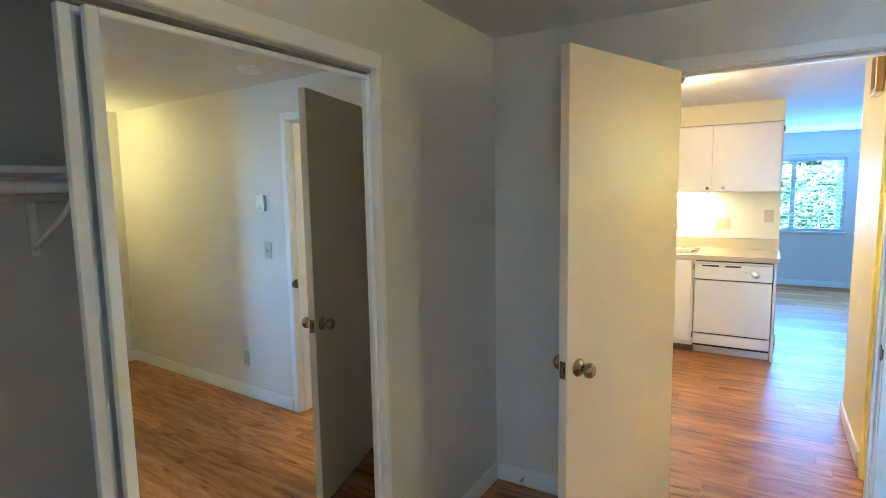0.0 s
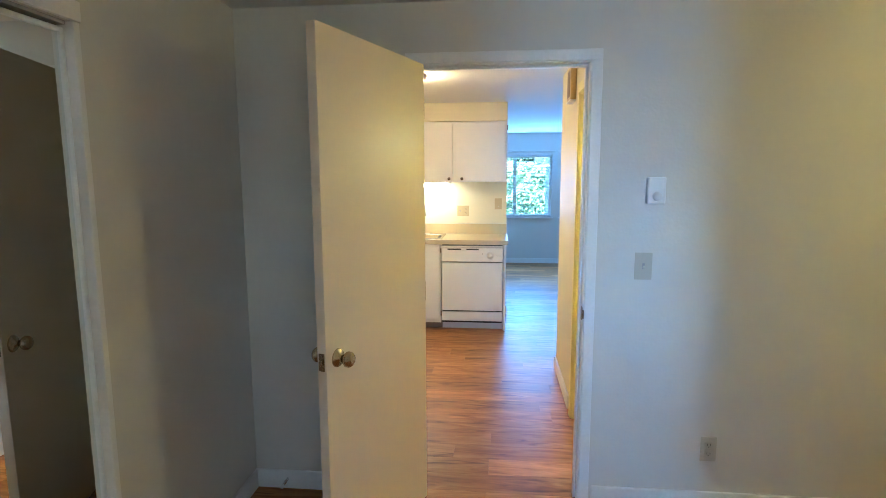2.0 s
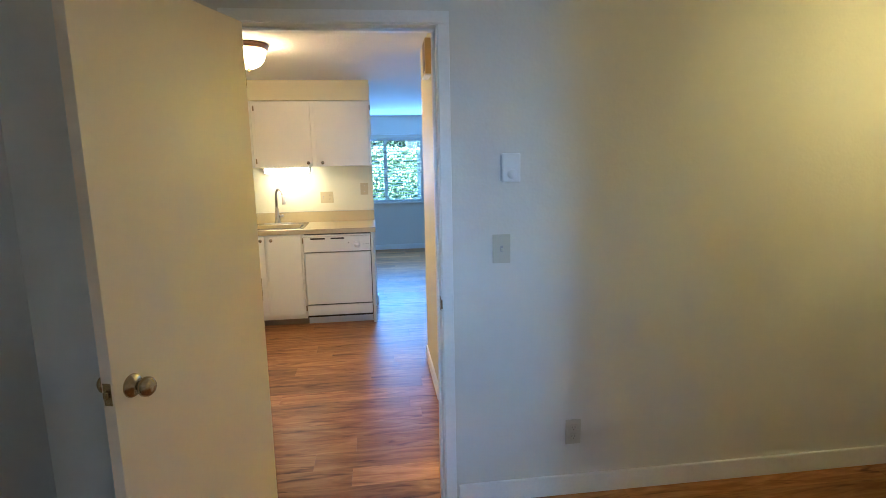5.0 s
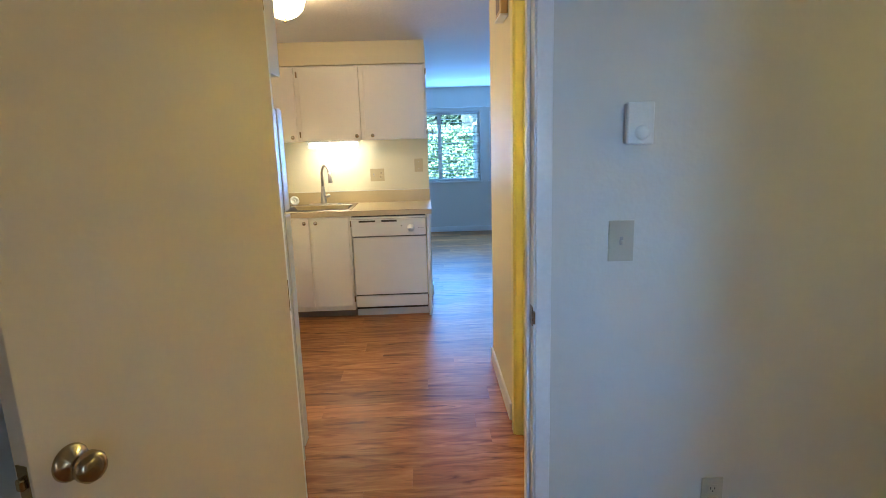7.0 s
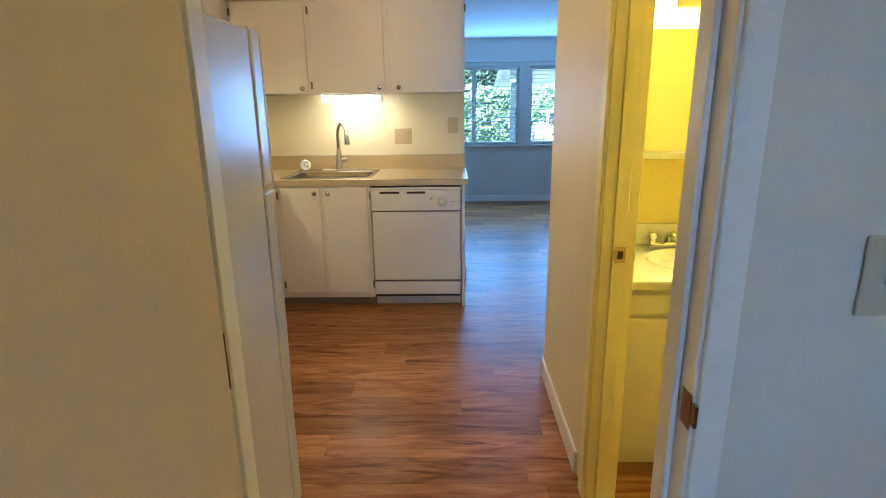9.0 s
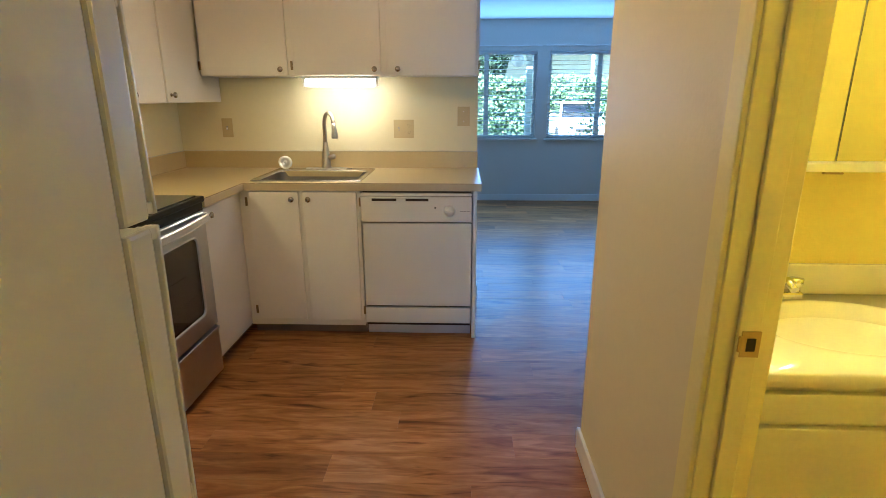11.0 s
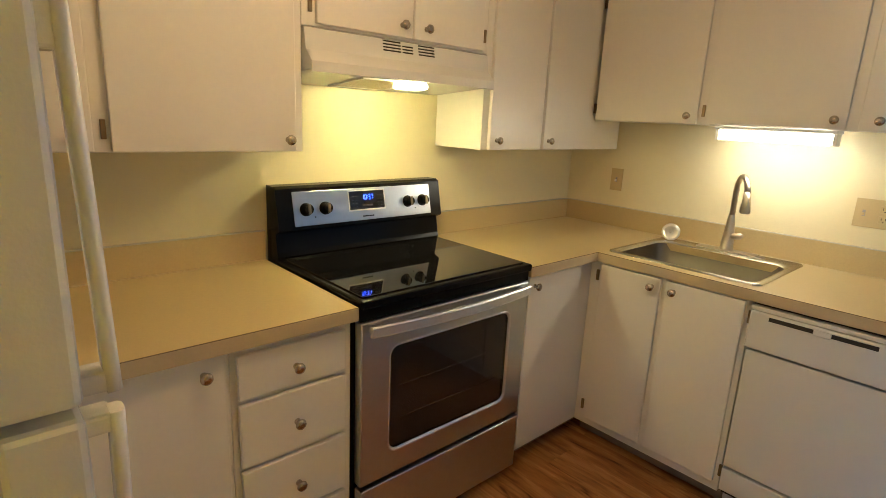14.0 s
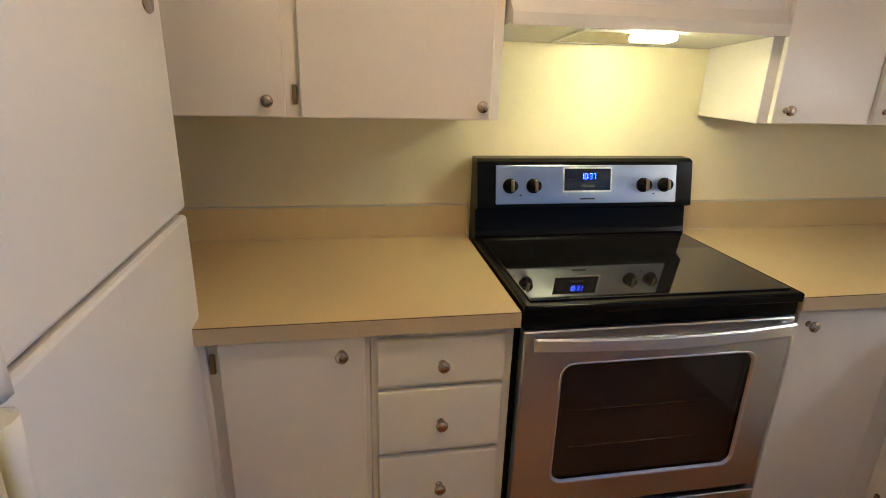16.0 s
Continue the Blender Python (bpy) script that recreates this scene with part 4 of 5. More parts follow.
part("badge", lathe([(0, 0.002), (0.028, 0.002), (0.030, 0.0)], 24, pose(R0 + 0.07, RF + 0.0722, 1.545, -90, 0, 0) @ Matrix.Diagonal((1, 0.6, 1, 1))), M_NICKEL, fd, "oval grey badge")

# ---------------- bedroom door ----------------
dl = thing("door", "open cream painted slab door with round nickel knobs", "door", m=pose(DOOR_L, 3.106, F + 0.008, 0, 0, -109.2))
LW, LT, LH = 0.726, 0.035, DOOR_H - F - 0.006
part("slab", boxes([(0.003, LW, 0, LT, 0, LH)], 0.002), M_DOOR, dl)
DK = [(0.032, 0), (0.032, 0.003), (0.028, 0.008), (0.013, 0.011), (0.012, 0.026), (0.020, 0.031), (0.0265, 0.040), (0.0265, 0.050), (0.021, 0.058), (0.010, 0.061), (0, 0.0615)]
part("door_knob", lathe(DK, 28, pose(LW - 0.062, LT, 0.880, -90, 0, 0)), M_KNOB, dl, "round antique nickel knob")
part("door_knob", lathe(DK, 28, pose(LW - 0.062, 0, 0.880, 90, 0, 0)), M_KNOB, dl, "round antique nickel knob")
part("latch_plate", boxes([(LW - 0.0005, LW + 0.0015, 0.006, 0.029, 0.850, 0.910)]), M_KNOB, dl)
part("latch_bolt", boxes([(LW + 0.0016, LW + 0.011, 0.011, 0.024, 0.870, 0.890)], 0.003), M_KNOB, dl)
for z in (0.20, 0.98, LH - 0.18):
    hg = part("hinge", boxes([(0.0, 0.0028, 0.001, 0.034, z - 0.045, z + 0.045), (-0.001, 0.032, -0.0015, -0.0003, z - 0.045, z + 0.045)]), M_KNOB, dl)
    part("hinge_pin", tube([(-0.002, -0.005, z - 0.05), (-0.002, -0.005, z + 0.05)], 0.005, 10), M_KNOB, hg)

s = thing("strike_plate", "dull metal strike plate on the bedroom door jamb", "strike plate", (DOOR_R, 3.13, 0.92))
part("plate", boxes([(DOOR_R - 0.0025, DOOR_R - 0.0004, 3.107, 3.137, 0.895, 0.952)]), M_KNOB, s)
part("lip", boxes([(DOOR_R - 0.002, DOOR_R + 0.004, 3.0925, 3.1065, 0.905, 0.942)], 0.0015), M_KNOB, s)
s = thing("strike_plate", "worn brass strike plate on the bathroom door jamb", "strike plate", (0.418, BATH_B, 0.927))
part("plate", boxes([(0.401, 0.4345, BATH_B - 0.0140, BATH_B - 0.0115, 0.902, 0.952), (0.3965, 0.4005, BATH_B - 0.0140, BATH_B - 0.0005, 0.912, 0.942)]), M_BRASS, s)
part("latch_hole", boxes([(0.410, 0.426, BATH_B - 0.0150, BATH_B - 0.0141, 0.914, 0.939)]), M_GAP, s)

# door stop on the baseboard behind the door
s = thing("door_stop", "small spring door stop screwed into the baseboard", "door stop", (-1.10, 3.09, F + 0.055))
part("spring", tube([(-1.10 + 0.0055 * math.cos(k * 1.1), 3.096 - 0.0012 * k, F + 0.052 + 0.0055 * math.sin(k * 1.1)) for k in range(50)], 0.0016, 5), M_CHROME, s)
part("rubber_tip", lathe([(0.007, 0), (0.0085, 0.004), (0.0085, 0.013), (0, 0.015)], 14, pose(-1.10, 3.037, F + 0.052, 90, 0, 0)), M_PLAS, s, "white rubber tip")


# ---------------- switches and outlets ----------------
def plate(name, label, category, face, u0, u1, z0, z1, material):
    s = thing(name, label, category, fmat(face, (u0 + u1) / 2, (z0 + z1) / 2, 0).translation)
    bm = bmesh.new()
    fbox(bm, face, u0, u1, z0, z1, 0.0006, 0.006, 0.002)
    part("cover_plate", bm, material, s)
    return s


def toggle(s, face, u, z, material):
    bm = bmesh.new()
    fbox(bm, face, u - 0.005, u + 0.005, z - 0.012, z + 0.012, 0.0062, 0.0072)
    part("slot", bm, M_GASKET, s)
    bm = bmesh.new()
    fbox(bm, face, u - 0.0035, u + 0.0035, z - 0.009, z + 0.002, 0.0074, 0.019, 0.0012)
    part("toggle", bm, material, s)


def sockets(s, face, u, zs, material):
    for z in zs:
        bm = bmesh.new()
        fbox(bm, face, u - 0.0165, u + 0.0165, z - 0.014, z + 0.014, 0.0062, 0.0085, 0.002)
        r = part("socket", bm, material, s)
        bm = bmesh.new()
        for du in (-0.0065, 0.0065):
            fbox(bm, face, u + du - 0.001, u + du + 0.001, z - 0.002, z + 0.007, 0.0086, 0.0092)
        fbox(bm, face, u - 0.002, u + 0.002, z - 0.010, z - 0.006, 0.0086, 0.0092)
        part("slots", bm, M_GAP, r)


BW = ("y", BED_FRONT)
t_ = thing("thermostat", "small white wall thermostat with a round dial", "thermostat", (0.549, BED_FRONT, 1.46))
part("body", boxes([(0.512, 0.586, 3.082, 3.1093, 1.404, 1.516)], 0.005), M_PLAS, t_)
# thin grey strip that paints shade on the white body's left side
part("shaded_side", boxes([(0.5105, 0.5135, 3.088, 3.107, 1.409, 1.511)]), M_SIDE, t_)
part("dial", lathe([(0.019, 0), (0.019, 0.004), (0.015, 0.010), (0, 0.011)], 26, fmat(BW, 0.551, 1.436, 0.0282)), M_PLAS, t_)
s = plate("light_switch", "ivory toggle light switch on the bedroom wall", "light switch", BW, 0.478, 0.551, 1.080, 1.197, M_IVORY)
toggle(s, BW, 0.5145, 1.139, M_IVORY)
s = plate("outlet", "ivory duplex outlet low on the bedroom wall", "outlet", BW, 0.796, 0.864, 0.266, 0.378, M_IVORY)
sockets(s, BW, 0.830, (0.302, 0.342), M_IVORY)
SW = ("y", SINK_Y)
s = plate("light_switch", "almond single switch plate above the counter", "light switch", SW, -1.617, -1.549, 1.105, 1.222, M_ALMOND)
toggle(s, SW, -1.583, 1.163, M_PLAS)
s = plate("outlet", "almond double plate with outlet and switch above the counter", "outlet", SW, -0.528, -0.402, 1.101, 1.213, M_ALMOND)
sockets(s, SW, -0.432, (1.137, 1.177), M_ALMOND)
toggle(s, SW, -0.497, 1.157, M_ALMOND)
s = plate("blank_plate", "almond blank wall plate at the end of the kitchen wall", "wall plate", SW, -0.130, -0.054, 1.174, 1.291, M_ALMOND)
part("screw", lathe([(0.003, 0.0061), (0.003, 0.0072), (0, 0.0075)], 10, fmat(SW, -0.092, 1.262, 0)), M_PLAS, s)
part("screw", lathe([(0.003, 0.0061), (0.003, 0.0072), (0, 0.0075)], 10, fmat(SW, -0.092, 1.203, 0)), M_PLAS, s)
s = plate("outlet", "grey-white outlet low on the window wall", "outlet", ("y", LIV_Y), 2.188, 2.260, 0.255, 0.370, M_PLAS)
sockets(s, ("y", LIV_Y), 2.224, (0.292, 0.332), M_PLAS)

# door chime high on the hall wall
s = thing("door_chime", "brass and tan door chime box high on the hall wall", "door chime", (HALL_X, 4.265, 1.98))
part("case", boxes([(HALL_X - 0.036, HALL_X - 0.001, 4.185, 4.350, 1.985, 2.182)], 0.004), M_BRASS, s)
part("grille", boxes([(HALL_X - 0.0385, HALL_X - 0.0365, 4.215, 4.320, 2.005, 2.162)], 0.001), M_BRONZE, s)
part("base_strip", boxes([(HALL_X - 0.040, HALL_X - 0.001, 4.180, 4.355, 1.976, 1.9845)], 0.002), M_PLAS, s)

# ---------------- closet with mirror doors ----------------
def mirror_door(label, x, y0, y1, turn):
    d = thing("mirror_door", label, "closet door", m=pose(x, (y0 + y1) / 2, F + 0.012, 0, 0, -turn))
    hw, hh = (y1 - y0) / 2, CLO_H - F - 0.030
    part("mirror", boxes([(-0.003, 0.003, -hw + 0.022, hw - 0.012, 0.022, hh - 0.012)]), M_MIRROR, d, "clear silvered mirror glass")
    part("frame", boxes([(-0.011, 0.012, -hw, -hw + 0.026, 0, hh), (-0.011, 0.012, hw - 0.014, hw, 0, hh), (-0.011, 0.012, -hw + 0.0265, hw - 0.0145, 0, 0.025), (-0.011, 0.012, -hw + 0.0265, hw - 0.0145, hh - 0.014, hh)], 0.003), M_ALU, d, "pale metal frame")
    return d
mirror_door("sliding closet door with a full mirror in a pale metal frame", -1.300, 1.297, 2.172, 1.6)
mirror_door("sliding closet mirror door slid behind the other one", -1.338, 1.257, 2.125, 0.0)
tr = thing("closet_track", "grey metal double track above the closet doors", "track", (-1.31, 1.3, CLO_H))
part("track", boxes([(-1.350, -1.272, CLO_A + 0.004, CLO_B - 0.016, CLO_H - 0.010, CLO_H - 0.0005)]), M_GASKET, tr)
part("guide", boxes([(-1.345, -1.340, CLO_A + 0.004, CLO_B - 0.016, CLO_H - 0.020, CLO_H - 0.0105), (-1.320, -1.315, CLO_A + 0.004, CLO_B - 0.016, CLO_H - 0.018, CLO_H - 0.0105)]), M_GASKET, tr)
s = thing("closet_shelf", "white painted closet shelf with a hanging rod below", "shelf", (-1.8, 1.3, 1.6))
part("board", boxes([(-1.979, -1.600, 0.302, 2.298, 1.592, 1.610)], 0.002), M_TRIM, s)
part("cleat", boxes([(-1.979, -1.961, 0.302, 2.298, 1.520, 1.5915)], 0.002), M_TRIM, s)
part("rod", tube([(-1.64, 0.302, 1.560), (-1.64, 2.298, 1.560)], 0.016, 14), M_TRIM, s, "white painted wooden rod")
part("bracket", boxes([(-1.978, -1.970, 1.42, 1.445, 1.36, 1.519), (-1.960, -1.63, 1.42, 1.445, 1.580, 1.5915)], 0.002), M_TRIM, s, "white shelf bracket")
part("bracket_arm", tube([(-1.972, 1.432, 1.38), (-1.80, 1.432, 1.47), (-1.645, 1.432, 1.575)], 0.008, 8), M_TRIM, s)

# smoke detector and bedroom wall lamp
s = thing("smoke_detector", "round white smoke detector on the bedroom ceiling", "smoke detector", (0.12, 2.75, C))
part("base", lathe([(0, C - 0.0005), (0.068, C - 0.0005), (0.068, C - 0.010), (0.060, C - 0.012)], 30, Matrix.Translation((0.12, 2.75, 0))), M_PLAS, s)
part("cover", lathe([(0.060, C - 0.0125), (0.058, C - 0.030), (0.045, C - 0.038), (0, C - 0.039)], 30, Matrix.Translation((0.12, 2.75, 0))), M_PLAS, s)
s = thing("wall_lamp", "lit cream wall lamp on the bedroom wall", "lamp", (BED_R, 2.42, 1.85))
part("back_plate", boxes([(BED_R - 0.015, BED_R - 0.001, 2.37, 2.47, 1.75, 1.95)], 0.004), M_BRASS, s)
part("arm", tube([(BED_R - 0.015, 2.42, 1.83), (BED_R - 0.20, 2.42, 1.82), (BED_R - 0.255, 2.42, 1.85)], 0.008, 10), M_BRASS, s)
part("shade", lathe([(0.055, 1.85), (0.058, 1.90), (0.052, 1.97), (0.040, 2.00)], 30, Matrix.Translation((BED_R - 0.255, 2.42, 0))), M_SCONCE, s, "glowing frosted shade")


# ---------------- living room windows and blinds ----------------
def window(name, a, b, label, stile):
    w = tagged(new(name), label, "window", kind="structure")
    y0, y1 = LIV_Y + 0.045, LIV_Y + 0.115
    part("window_frame", boxes([(a + 0.001, a + 0.04, y0, y1, WIN_Z0 + 0.001, WIN_Z1 - 0.001), (b - 0.04, b - 0.001, y0, y1, WIN_Z0 + 0.001, WIN_Z1 - 0.001), (a + 0.0405, b - 0.0405, y0, y1, WIN_Z0 + 0.001, WIN_Z0 + 0.04), (a + 0.0405, b - 0.0405, y0, y1, WIN_Z1 - 0.04, WIN_Z1 - 0.001)], 0.003), M_ALU, w)
    part("sliding_stile", boxes([(stile - 0.03, stile + 0.03, y0 + 0.01, y1 - 0.012, WIN_Z0 + 0.041, WIN_Z1 - 0.041)], 0.003), M_ALU, w)
    for p0, p1 in ((a + 0.041, stile - 0.031), (stile + 0.031, b - 0.041)):
        g = part("pane", boxes([(p0, p1, y0 + 0.03, y0 + 0.034, WIN_Z0 + 0.041, WIN_Z1 - 0.041)]), M_GLASS, w)
        g.visible_shadow = False
    part("window_sill", boxes([(a - 0.03, b + 0.03, LIV_Y - 0.035, LIV_Y + 0.044, WIN_Z0 - 0.022, WIN_Z0 - 0.0005)], 0.004), M_TRIM, w)
    part("head_trim", boxes([(a - 0.05, b + 0.05, LIV_Y - 0.012, LIV_Y - 0.001, WIN_Z1 + 0.055, WIN_Z1 + 0.067)], 0.003), M_TRIM, w)


window("window_1", *WIN1, "white sliding window with lowered blinds", 0.20)
window("window_2", *WIN2, "white sliding window with lowered blinds beside it", 1.60)


def blind(a, b, label):
    s = thing("window_blind", label, "blind", ((a + b) / 2, LIV_Y + 0.02, WIN_Z1), "living room blinds")
    part("head_rail", boxes([(a + 0.006, b - 0.006, LIV_Y + 0.006, LIV_Y + 0.040, WIN_Z1 - 0.030, WIN_Z1 - 0.002)], 0.002), M_BLIND, s)
    zb = WIN_Z0 + 0.035
    part("bottom_rail", boxes([(a + 0.008, b - 0.008, LIV_Y + 0.010, LIV_Y + 0.036, zb - 0.012, zb)], 0.003), M_BLIND, s)
    sm = None
    n, top = 19, WIN_Z1 - 0.060
    for k in range(n):
        z = zb + 0.030 + (top - zb - 0.030) * k / (n - 1)
        if sm is None:
            bm = bmesh.new()
            hw = (b - a) / 2 - 0.009
            box(bm, -hw, hw, -0.0205, 0.0205, -0.0014, 0.0014, 0.0006, 1)
            bm.transform(Matrix.Rotation(radians(9), 4, "X"))
            sm = mesh_of("slat", bm, M_BLIND)
        sl = new("slat", sm)
        sl.parent, sl.matrix_parent_inverse = s, s.matrix_basis.inverted()
        sl.location = ((a + b) / 2, LIV_Y + 0.023, z)
    for xx in (a + 0.16, (a + b) / 2, b - 0.16):
        part("ladder_cord", tube([(xx, LIV_Y + 0.0095, zb), (xx, LIV_Y + 0.0095, WIN_Z1 - 0.03)], 0.0011, 5), M_BLIND, s)


blind(*WIN1, "white slatted blind with open slats in the window")
blind(*WIN2, "wide white slatted blind with open slats, lowered to the sill")

# bedroom window behind the walk
w = tagged(new("window_3"), "plain white bedroom window", "window", kind="structure")
part("window_frame", boxes([(0.171, 0.20, -1.0, -0.93, 1.051, 1.949), (0.60, 0.629, -1.0, -0.93, 1.051, 1.949), (0.2005, 0.5995, -1.0, -0.93, 1.051, 1.09), (0.2005, 0.5995, -1.0, -0.93, 1.91, 1.949)], 0.003), M_ALU, w)
g = part("pane", boxes([(0.2005, 0.5995, -0.968, -0.964, 1.0905, 1.9095)]), M_GLASS, w)
g.visible_shadow = False

# ---------------- bathroom ----------------
struct("wall_bath_paint", boxes([(HALL_X + 0.104, BATH_R - 0.001, HALL_Y + 0.0005, HALL_Y + 0.004, F, C), (HALL_X + 0.1005, HALL_X + 0.104, BATH_B + 0.02, BATH_BACK - 0.001, F, C), (0.475, BATH_R - 0.001, BATH_BACK - 0.004, BATH_BACK - 0.0005, F, C)]), M_BATH, "yellow painted bathroom walls")
v = thing("vanity", "cream bathroom vanity with a moulded oval basin top", "vanity", (0.86, 4.37, F))
VX0, VX1, VY0, VY1, VZ = 0.480, 1.25, 4.100, BATH_BACK - 0.006, 0.80
part("cabinet", boxes([(VX0 + 0.012, VX1 - 0.01, VY0 + 0.03, VY1, F + 0.09, VZ - 0.036)], 0.002), M_BATHCAB, v)
part("toe_kick", boxes([(VX0 + 0.012, VX1 - 0.01, VY0 + 0.09, VY1, F, F + 0.0895)]), M_BATHCAB, v)
part("rail", boxes([(VX0 + 0.03, VX1 - 0.03, VY0 + 0.012, VY0 + 0.0295, VZ - 0.125, VZ - 0.055)], 0.003), M_BATHCAB, v)
for a, b in ((VX0 + 0.03, 0.862), (0.872, VX1 - 0.03)):
    part("door", boxes([(a, b, VY0 + 0.012, VY0 + 0.0295, F + 0.12, VZ - 0.14)], 0.003), M_BATHCAB, v)
bm = bmesh.new()
BCX, BCY, n = 0.870, 4.345, 40
def oval(rx, ry, z):
    return [bm.verts.new((BCX + rx * math.cos(2 * math.pi * k / n), BCY + ry * math.sin(2 * math.pi * k / n), z)) for k in range(n)]
def edge_ring(x0, x1, y0, y1, z):
    vs = []
    for k in range(n):
        ca, sa = math.cos(2 * math.pi * k / n), math.sin(2 * math.pi * k / n)
        s_ = 1 / max(abs(ca), abs(sa))
        vs.append(bm.verts.new(((x0 + x1) / 2 + ca * s_ * (x1 - x0) / 2, (y0 + y1) / 2 + sa * s_ * (y1 - y0) / 2, z)))
    return vs
skin(bm, [edge_ring(VX0, VX1, VY0 + 0.004, VY1, VZ - 0.034), edge_ring(VX0, VX1, VY0, VY1, VZ - 0.022), edge_ring(VX0, VX1, VY0, VY1, VZ - 0.006), edge_ring(VX0 + 0.005, VX1 - 0.005, VY0 + 0.006, VY1, VZ), oval(0.245, 0.180, VZ), oval(0.235, 0.170, VZ + 0.004),
          oval(0.222, 0.158, VZ - 0.001), oval(0.200, 0.138, VZ - 0.045), oval(0.150, 0.100, VZ - 0.095), oval(0.060, 0.040, VZ - 0.115), oval(0.018, 0.018, VZ - 0.118)])
part("basin_top", bm, M_PORC, v, "glossy cream moulded basin top")
part("backsplash", boxes([(VX0, VX1, VY1 - 0.022, VY1 - 0.001, VZ + 0.0005, VZ + 0.09)], 0.004), M_PORC, v)
b_ = thing("bath_faucet", "small chrome bathroom faucet on the vanity", "faucet", (0.815, 4.545, VZ))
part("base", boxes([(0.715, 0.865, 4.525, 4.565, VZ + 0.0006, VZ + 0.022)], 0.006), M_CHROME, b_)
part("spout", tube([(0.79, 4.545, VZ + 0.022), (0.79, 4.530, VZ + 0.055), (0.79, 4.490, VZ + 0.070), (0.79, 4.455, VZ + 0.055)], [0.014, 0.013, 0.011, 0.010], 12), M_CHROME, b_)
for xx in (0.732, 0.848):
    part("handle", lathe([(0.015, 0.022), (0.012, 0.035), (0.019, 0.042), (0.019, 0.058), (0, 0.062)], 18, Matrix.Translation((xx, 4.545, VZ))), M_CHROME, b_)
m_ = thing("medicine_cabinet", "white framed mirrored medicine cabinet above the vanity", "cabinet", (0.82, 4.55, 1.17))
MX0, MX1, MZ0, MZ1, MY = 0.615, 1.025, 1.165, 1.640, 4.500
part("body", boxes([(MX0, MX1, MY + 0.008, BATH_BACK - 0.005, MZ0 + 0.006, MZ1)], 0.002), M_TRIM, m_)
part("bottom_rail", boxes([(MX0, MX1, MY - 0.008, MY + 0.0075, MZ0, MZ0 + 0.024)], 0.003), M_TRIM, m_)
part("side_rail", boxes([(MX1 - 0.020, MX1, MY - 0.006, MY + 0.0075, MZ0 + 0.0245, MZ1)], 0.002), M_TRIM, m_)
part("side_rail", boxes([(MX0, MX0 + 0.016, MY - 0.006, MY + 0.0075, MZ0 + 0.0245, MZ1)], 0.002), M_TRIM, m_)
for a, b in ((MX0 + 0.018, 0.858), (0.862, MX1 - 0.022)):
    part("mirror", boxes([(a, b, MY - 0.001, MY + 0.005, MZ0 + 0.027, MZ1 - 0.004)], 0.001), M_MIRROR, m_, "mirror pane")
part("catch", boxes([(0.835, 0.885, MY - 0.004, MY + 0.006, MZ0 - 0.006, MZ0 - 0.0005)], 0.001), M_BRASS, m_)
l = thing("bath_light", "lit white glass light bar above the medicine cabinet", "light", (0.80, 4.55, 1.70))
part("back_plate", boxes([(0.60, 1.04, BATH_BACK - 0.03, BATH_BACK - 0.005, 1.72, 1.84)], 0.003), M_CHROME, l)
for xx in (0.672, 0.970):
    part("glass_shade", lathe([(0, 1.690), (0.045, 1.692), (0.052, 1.70), (0.056, 1.82), (0.030, 1.835)], 24, Matrix.Translation((xx, 4.515, 0))), M_BATHBULB, l, "glowing glass shade")

# ---------------- outside ----------------
struct("ground", boxes([(-300, 300, 10.21, 600, -0.42, -0.30)]), M_GRASS, "sunlit pale ground outside the windows", "ground")
random.seed(4)
def leaf_mesh(name, n, spread, material, size, face=(0, 0, 0)):
    """Many small leaves at the places that spread() gives, turned at random round the way that they face."""
    vs, fs = [], []
    for _ in range(n):
        c = Vector(spread())
        nrm = (Vector((random.gauss(0, 1), random.gauss(0, 1), random.gauss(0, 1))).normalized() + Vector(face)).normalized()
        r1 = nrm.cross(Vector((random.gauss(0, 1), random.gauss(0, 1), random.gauss(0, 1)))).normalized()
        q = nrm.cross(r1)
        L_, W_ = size * random.uniform(0.6, 1.4), size * random.uniform(0.35, 0.7)
        i = len(vs)
        vs += [c - r1 * L_, c + q * W_, c + r1 * L_, c - q * W_]
        fs.append((i, i + 1, i + 2, i + 3))
    me = bpy.data.meshes.new(name)
    me.from_pydata(vs, [], fs)
    me.materials.append(material)
    return me


def leaf_stuff(name, n, spread, label, material, size, face=(0, 0, 0)):
    return tagged(new(name, leaf_mesh(name, n, spread, material, size, face)), label, "foliage", kind="stuff")


def hedge_spot():
    """A place on the hedge's face, in clumps with gaps between them."""
    while True:
        x_, z_ = random.uniform(-12, 16), random.uniform(-0.3, HEDGE_TOP + 0.2)
        top = HEDGE_TOP + 0.16 * noise.noise((x_ * 0.8, 0, 0)) + 0.1 * noise.noise((x_ * 3, 5, 0))
        clump = noise.noise((x_ * 1.5, z_ * 1.5, 3)) + 0.6 * noise.noise((x_ * 4, z_ * 4, 8))
        if z_ < top and (z_ > top - 0.25 or random.random() < 0.75 + 1.4 * clump):
            return (x_, 26.85 + random.gauss(0, 0.12) - 0.25 * clump, z_)


HEDGE_TOP = 2.15
leaf_stuff("hedge", 17000, hedge_spot, "sunlit leafy green hedge behind the parking place", M_LEAF, 0.095, (-0.7, -1.3, 0.8))
hd_ = thing("hedge_core", "dense shaded inside of the clipped hedge", "hedge", (1, 27.2, -0.3))
